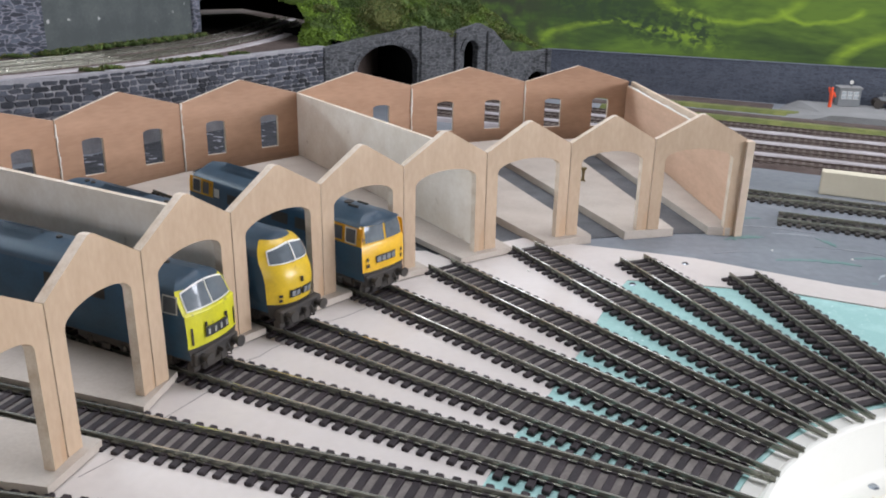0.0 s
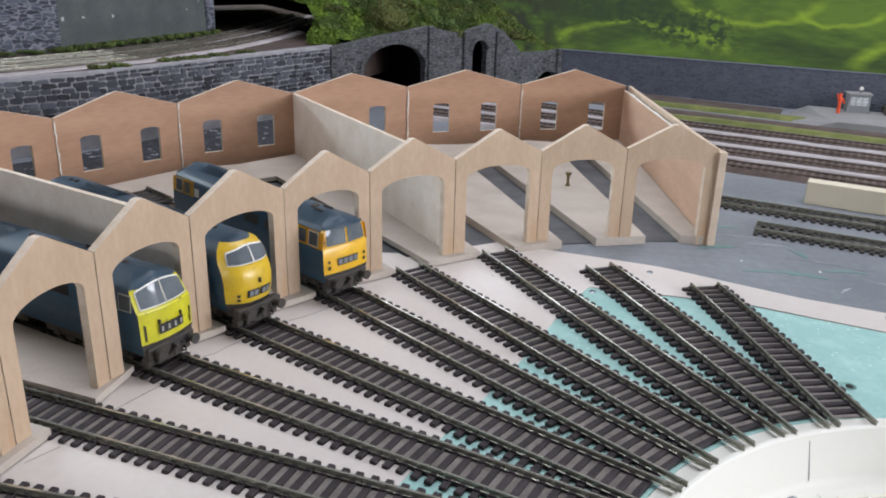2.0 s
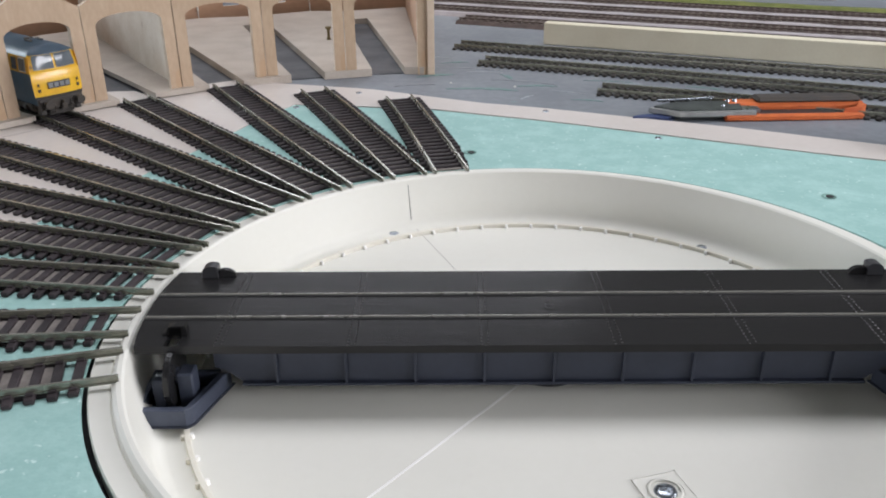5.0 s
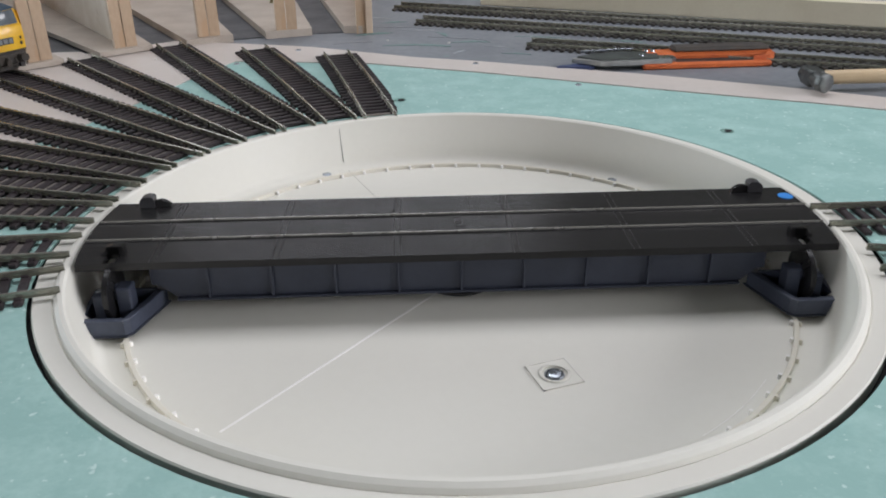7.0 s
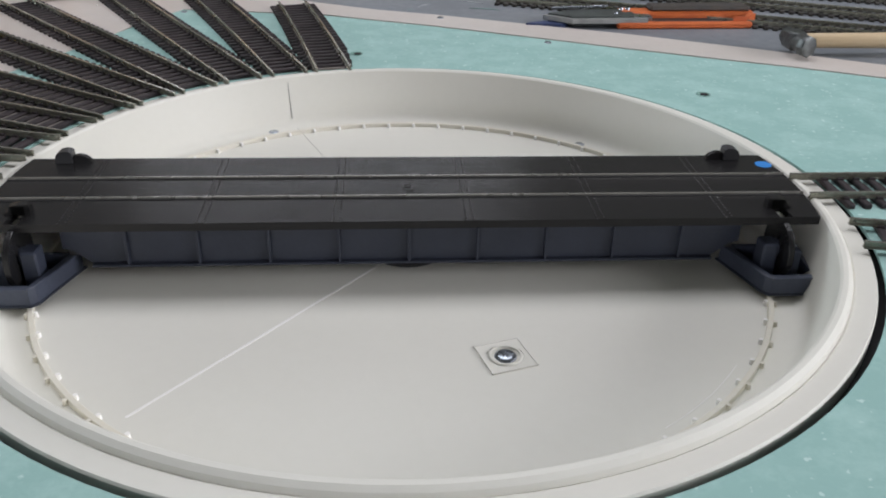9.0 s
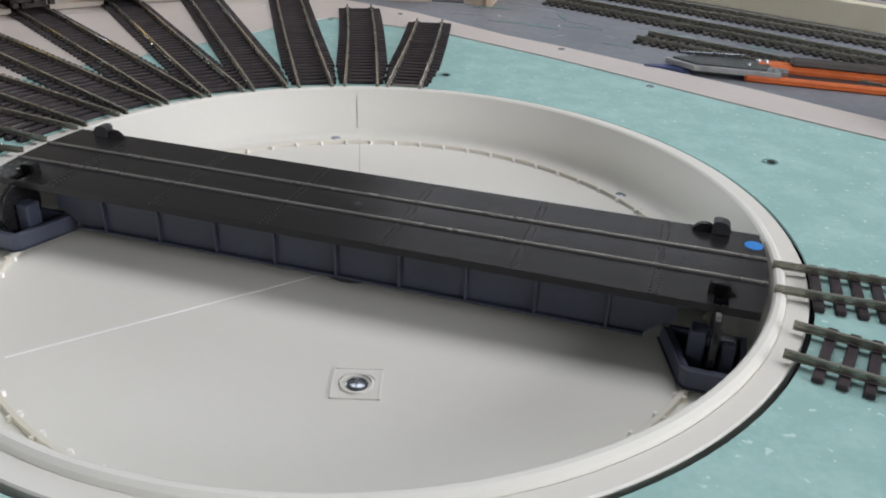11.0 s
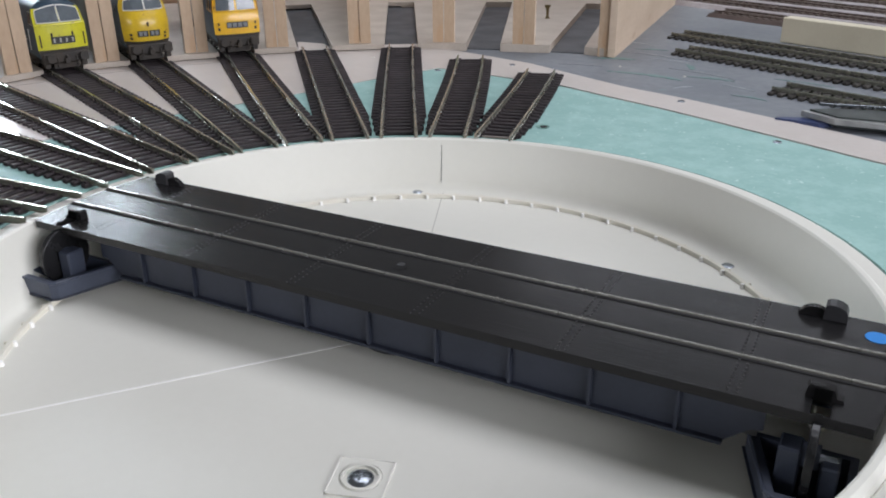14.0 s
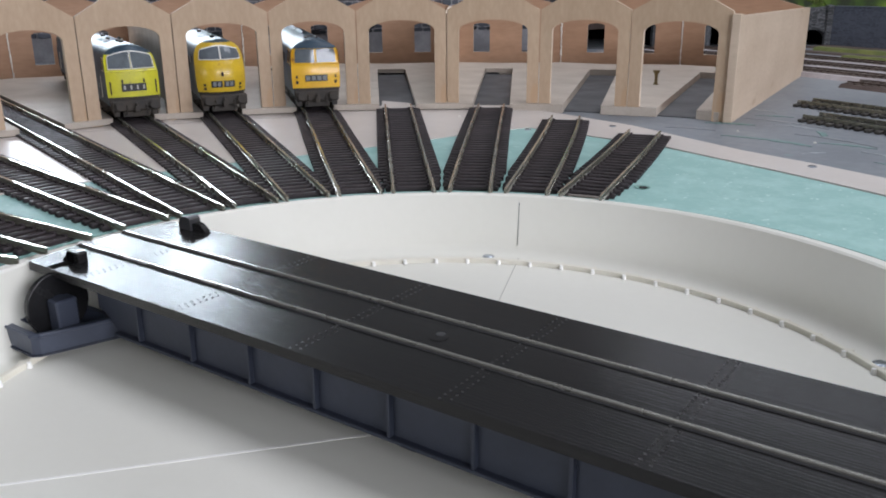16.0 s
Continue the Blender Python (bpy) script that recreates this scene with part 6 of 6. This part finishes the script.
# ---- painted backscene ----
def backscene_material():
    m = bpy.data.materials.new("painted_hills")
    m.use_nodes = True
    n, l = m.node_tree.nodes, m.node_tree.links
    b = n["Principled BSDF"]
    b.inputs["Roughness"].default_value = 0.75
    co = n.new("ShaderNodeTexCoord")

    def math_node(op, *args, clamp=False):
        t = n.new("ShaderNodeMath")
        t.operation, t.use_clamp = op, clamp
        for k, v in enumerate(args):
            if isinstance(v, (int, float)):
                t.inputs[k].default_value = v
            else:
                l.new(v, t.inputs[k])
        return t.outputs[0]

    def noise_of(scale, detail, stretch=(1, 1, 1), warp=0.0):
        mp, t = n.new("ShaderNodeMapping"), n.new("ShaderNodeTexNoise")
        mp.inputs["Scale"].default_value = stretch
        l.new(co.outputs["Object"], mp.inputs["Vector"])
        t.inputs["Scale"].default_value, t.inputs["Detail"].default_value, t.inputs["Distortion"].default_value = scale, detail, warp
        l.new(mp.outputs[0], t.inputs["Vector"])
        return t.outputs["Fac"]

    def over(base, colour, mask):
        t = n.new("ShaderNodeMix")
        t.data_type = "RGBA"
        t.inputs[7].default_value = (*colour, 1)
        l.new(base, t.inputs[6])
        l.new(mask, t.inputs[0])
        return t.outputs[2]

    sep = n.new("ShaderNodeSeparateXYZ")
    l.new(co.outputs["Object"], sep.inputs[0])
    wob = math_node("MULTIPLY_ADD", noise_of(14, 3), 0.03, -0.015)
    x, z = math_node("ADD", sep.outputs[0], wob), math_node("ADD", sep.outputs[2], wob)
    ramp = n.new("ShaderNodeValToRGB")
    els = ramp.color_ramp.elements
    els[0].position, els[0].color = 0.32, (0.022, 0.046, 0.009, 1)
    els[1].position, els[1].color = 0.70, (0.105, 0.175, 0.016, 1)
    e = els.new(0.5)
    e.color = (0.050, 0.092, 0.012, 1)
    l.new(math_node("MULTIPLY_ADD", noise_of(90, 4, (0.35, 1, 1.6)), 0.34, math_node("MULTIPLY_ADD", noise_of(5, 5, (1, 1, 2.4), 1.0), 1.0, -0.17)), ramp.inputs[0])
    col = ramp.outputs[0]
    # brushed field edges: parts of ellipses
    for cx, cz, a, c, half, thick in ((0.560, 0.024, 0.135, 0.040, 1, 0.16), (0.722, 0.114, 0.100, 0.040, -1, 0.15), (0.855, 0.102, 0.055, 0.023, -1, 0.20), (1.06, 0.02, 0.17, 0.06, 1, 0.12), (0.20, 0.05, 0.12, 0.05, 1, 0.15)):
        u, v = math_node("DIVIDE", math_node("SUBTRACT", x, cx), a), math_node("DIVIDE", math_node("SUBTRACT", z, cz), c)
        d = math_node("SQRT", math_node("ADD", math_node("MULTIPLY", u, u), math_node("MULTIPLY", v, v)))
        ring = math_node("SUBTRACT", 1.0, math_node("DIVIDE", math_node("ABSOLUTE", math_node("SUBTRACT", d, 1.0)), thick), clamp=True)
        ring = math_node("MULTIPLY", ring, math_node("MULTIPLY_ADD", v, half * 3.0, 0.2, clamp=True))
        brush = math_node("MULTIPLY_ADD", noise_of(60, 3, (0.5, 1, 2)), 1.4, 0.05)
        col = over(col, (0.25, 0.37, 0.022), math_node("MULTIPLY", ring, brush, clamp=True))
    # the band of dark bushes that runs down the slope
    slope = math_node("SUBTRACT", math_node("SUBTRACT", z, 0.066), math_node("MULTIPLY", math_node("SUBTRACT", x, 0.63), -0.20))
    band = math_node("SUBTRACT", 1.0, math_node("DIVIDE", math_node("ABSOLUTE", slope), 0.042), clamp=True)
    band = math_node("MULTIPLY", band, math_node("MULTIPLY", math_node("MULTIPLY_ADD", x, 14.0, -5.6, clamp=True), math_node("MULTIPLY_ADD", x, -14.0, 10.4, clamp=True)))
    clump = math_node("MULTIPLY_ADD", noise_of(75, 4, (1, 1, 1.3), 0.6), 7.0, -2.9, clamp=True)
    col = over(col, (0.022, 0.045, 0.012), math_node("MULTIPLY", math_node("MULTIPLY", band, 1.6, clamp=True), clump))
    wood = math_node("MULTIPLY", math_node("MULTIPLY_ADD", x, -7.0, 3.6, clamp=True), math_node("MULTIPLY_ADD", noise_of(40, 4), 6.0, -2.4, clamp=True))
    col = over(col, (0.030, 0.038, 0.014), wood)
    l.new(col, b.inputs["Base Color"])
    return m


HILLS = backscene_material()
wall_along("backdrop", Vector((-0.52, 1.42, 0)), Vector((0.75, 1.02, 0)), lambda n: [(0, 0), (n, 0), (n, 0.26), (0, 0.26)], [], 0.006, HILLS, "painted backscene of green hills", "backscene", "structure")
wall_along("backdrop", Vector((0.75, 1.02, 0)), Vector((1.69, 0.72, 0)), lambda n: [(0, 0), (n, 0), (n, 0.26), (0, 0.26)], [], 0.006, HILLS, "painted backscene of green hills", "backscene", "structure")
wall_along("backdrop", Vector((-1.9, 1.42, 0)), Vector((-0.52, 1.42, 0)), lambda n: [(0, 0), (n, 0), (n, 0.26), (0, 0.26)], [], 0.006, HILLS, "painted backscene of green hills", "backscene", "structure")

# ---- tools left on the board ----
tool = thing("hand_tool", "hand tool with orange rubber handles and grey steel head", "hand tool", m=pose(0.0820, 0.2490, 0.0, 0, 0, 2.0))
tip = material("blue_tip", (0.03, 0.055, 0.17), (0.06, 0.07, 0.10), rough=0.45)
part("jaw_tip", bm_prism([(0.0, 0.003), (0.022, 0.000), (0.028, 0.005), (0.014, 0.009), (0.004, 0.0065)], 0.0, 0.0028), tip, tool, "blue plastic tip")
part("head", bm_prism([(0.016, 0.012), (0.030, 0.001), (0.070, 0.002), (0.074, 0.021), (0.050, 0.023), (0.030, 0.020)], 0.0015, 0.0070), TOOL_STEEL, tool, "scuffed grey steel head")
blade = bm_prism([(0.012, 0.010), (0.014, 0.012), (0.030, 0.0025), (0.078, 0.003), (0.078, -0.002), (0.029, -0.002)], 0.0034, 0.0062)
part("blade_bar", blade, PLATED, tool, "bright steel bar")
part("spring_wire", bm_rod((0.020, 0.021, 0.0080), (0.058, 0.024, 0.0085), 0.0008), STEEL, tool)
lower = part("handle", bm_box(0.058, -0.0030, 0.0, 0.148, 0.0014, 0.0042, 0.0012), ORANGE, tool, "orange rubber handle")
part("moulded_rib", bm_box(0.066, -0.0034, 0.0008, 0.142, -0.0026, 0.0016, 0.0002), ORANGE, lower)
upper = part("handle", bm_box(0.064, 0.0130, 0.0012, 0.156, 0.0265, 0.0072, 0.0020), ORANGE, tool, "orange rubber handle")
part("grip", bm_box(0.084, 0.0138, 0.0064, 0.153, 0.0278, 0.0104, 0.0020), UNDER, upper, "dark grey rubber grip")
# low black block that paints the dark gap between the handles
part("channel", bm_box(0.074, 0.0008, 0.0004, 0.146, 0.0132, 0.0030), BLACK, tool)
part("hinge_plate", bm_prism([(0.060, 0.002), (0.082, 0.002), (0.082, 0.010), (0.064, 0.013)], 0.0010, 0.0066), STEEL, tool)
for x, y in ((0.066, 0.0195), (0.0705, 0.0195), (0.060, 0.010)):
    part("pivot", bm_lathe([(0, 0.0016), (0.0012, 0.0014), (0.0017, 0)], 16), STEEL, tool, "bright pivot rivet", pose(x, y, 0.0072 if y > 0.015 else 0.0066), smooth=40)
part("end_cap", bm_prism([(0.136, 0.0015), (0.148, 0.003), (0.155, 0.011), (0.151, 0.0135), (0.146, 0.006), (0.142, 0.004)], 0.0010, 0.0066), ORANGE, tool)

ham = thing("hammer", "hammer with a scuffed steel head and a pale wooden handle", "hammer", m=pose(0.2300, 0.1910, 0.0012, 0, 0, 1))
hb = bm_cyl(0.0060, 0.0050, pose(0, -0.0145, 0.0078, 90, 0, 22.5), 8, bevel=0.0006)
bm_cyl(0.0050, 0.0100, pose(0, -0.0080, 0.0078, 90), 24, bm=hb)
bm_box(-0.0050, -0.0060, 0.0026, 0.0050, 0.0070, 0.0128, 0.0012, bm=hb)
bm_cyl(0.0050, 0.0040, pose(0, 0.0085, 0.0078, 90), 8, bm=hb)
part("head", hb, HAMMER, ham, "scuffed dark steel head", smooth=40)
part("handle", bm_cyl(0.0042, 0.150, pose(0.078, 0, 0.0072, 0, 90), 20, top=0.0052, bevel=0.0006), HANDLE, ham, "pale ash handle", smooth=40)


# ---- marks on the boards ----
rng = random.Random(23)


def smear(x, y, long, wide, turn, z, mat, label):
    """A dried streak of paint, thin and ragged."""
    bm = bmesh.new()
    top, low = [], []
    for i in range(13):
        f = i / 12
        w = wide * (0.25 + math.sin(math.pi * f)) * rng.uniform(0.35, 1.0)
        bend = 0.12 * long * math.sin(2.4 * f)
        top.append((long * (f - 0.5), bend + w))
        low.append((long * (f - 0.5), bend - w * rng.uniform(0.3, 1.0)))
    solid("paint_smear", bm_prism(low + top[::-1], 0.0, 0.00025), mat, label, "paint smear", "paint smears on the board", m=pose(x, y, z, 0, 0, turn))


SMEAR_G = material("dried_green_paint", (0.07, 0.20, 0.17), (0.17, 0.25, 0.24), rough=0.5, coarse=120, fine=700, var=0.9)
SMEAR_D = material("dark_damp_stain", (0.175, 0.188, 0.205), (0.225, 0.24, 0.26), rough=0.35, coarse=120, fine=700, var=0.9)
for x, y, long, wide, turn in ((-0.012, 0.330, 0.052, 0.0044, -12), (0.030, 0.340, 0.030, 0.0034, -8), (0.150, 0.332, 0.026, 0.0024, -28), (-0.045, 0.375, 0.030, 0.0041, 10), (0.060, 0.300, 0.022, 0.0017, -20), (0.008, 0.372, 0.018, 0.0030, -70), (0.085, 0.352, 0.040, 0.0015, -20), (-0.030, 0.420, 0.024, 0.0022, 5), (0.120, 0.372, 0.020, 0.0020, -35)):
    smear(x, y, long, wide, turn, 0.0, SMEAR_G, "dried streak of green paint on the grey board")
for x, y, long, wide, turn in ((-0.020, 0.395, 0.060, 0.0022, -18), (0.020, 0.352, 0.050, 0.0018, -25), (-0.060, 0.345, 0.030, 0.0020, 5), (0.120, 0.300, 0.040, 0.0016, -22)):
    smear(x, y, long, wide, turn, 0.0, SMEAR_D, "dark damp streak on the grey board")
SCUFF = material("pale_grey_scuff", (0.42, 0.45, 0.48), (0.30, 0.325, 0.35), rough=0.5, coarse=150, fine=900, var=0.9)
for x, y, long, wide, turn in ((-0.008, 0.385, 0.030, 0.0012, -15), (0.050, 0.322, 0.024, 0.0010, -30), (0.100, 0.345, 0.018, 0.0014, 10), (-0.050, 0.440, 0.036, 0.0014, -22), (0.020, 0.310, 0.014, 0.0012, 40)):
    smear(x, y, long, wide, turn, 0.0, SCUFF, "pale scuff on the grey board")
for i in range(14):
    r = rng.uniform(0.0005, 0.0011)
    solid("plaster_crumb", bm_lathe([(r, 0), (r * 0.9, r * 0.5), (r * 0.4, r * 0.8), (0, r * 0.85)], 7), WHITE_P, "small white crumb of plaster on the board", "crumb", "crumbs on the board",
          m=pose(rng.uniform(-0.06, 0.20), rng.uniform(0.30, 0.38), 0.0) if i % 2 else Matrix.Translation(polar(rng.uniform(0.28, 0.36), rng.uniform(104, 124), 0.0017)))
# hairline joint of the card along the front of the shed
PENCIL = material("dark_card_joint", (0.20, 0.18, 0.17), (0.34, 0.31, 0.29), rough=0.7, coarse=200, fine=900, var=0.9)
for line in (((163.4, 0.3815), (162.2, 0.3800), (159.6, 0.3775), (157.5, 0.3762)), ((153.8, 0.3819), (152.1, 0.3776), (150.6, 0.3780), (149.7, 0.3772)), ((144.6, 0.3765), (143.0, 0.3742), (140.3, 0.3742)), ((168.2, 0.3850), (166.1, 0.3798))):
    pts = [polar(r, a) for a, r in line]
    bm = bmesh.new()
    for p, q in zip(pts, pts[1:]):
        w = (q - p).normalized().yx * 0.00022
        bm_prism([(p.x + w.x, p.y - w.y), (q.x + w.x, q.y - w.y), (q.x - w.x, q.y + w.y), (p.x - w.x, p.y + w.y)], 0.0017, 0.0018, bm=bm)
    solid("card_joint", bm, PENCIL, "dark hairline joint between two pieces of white card", "joint", "joints in the card")
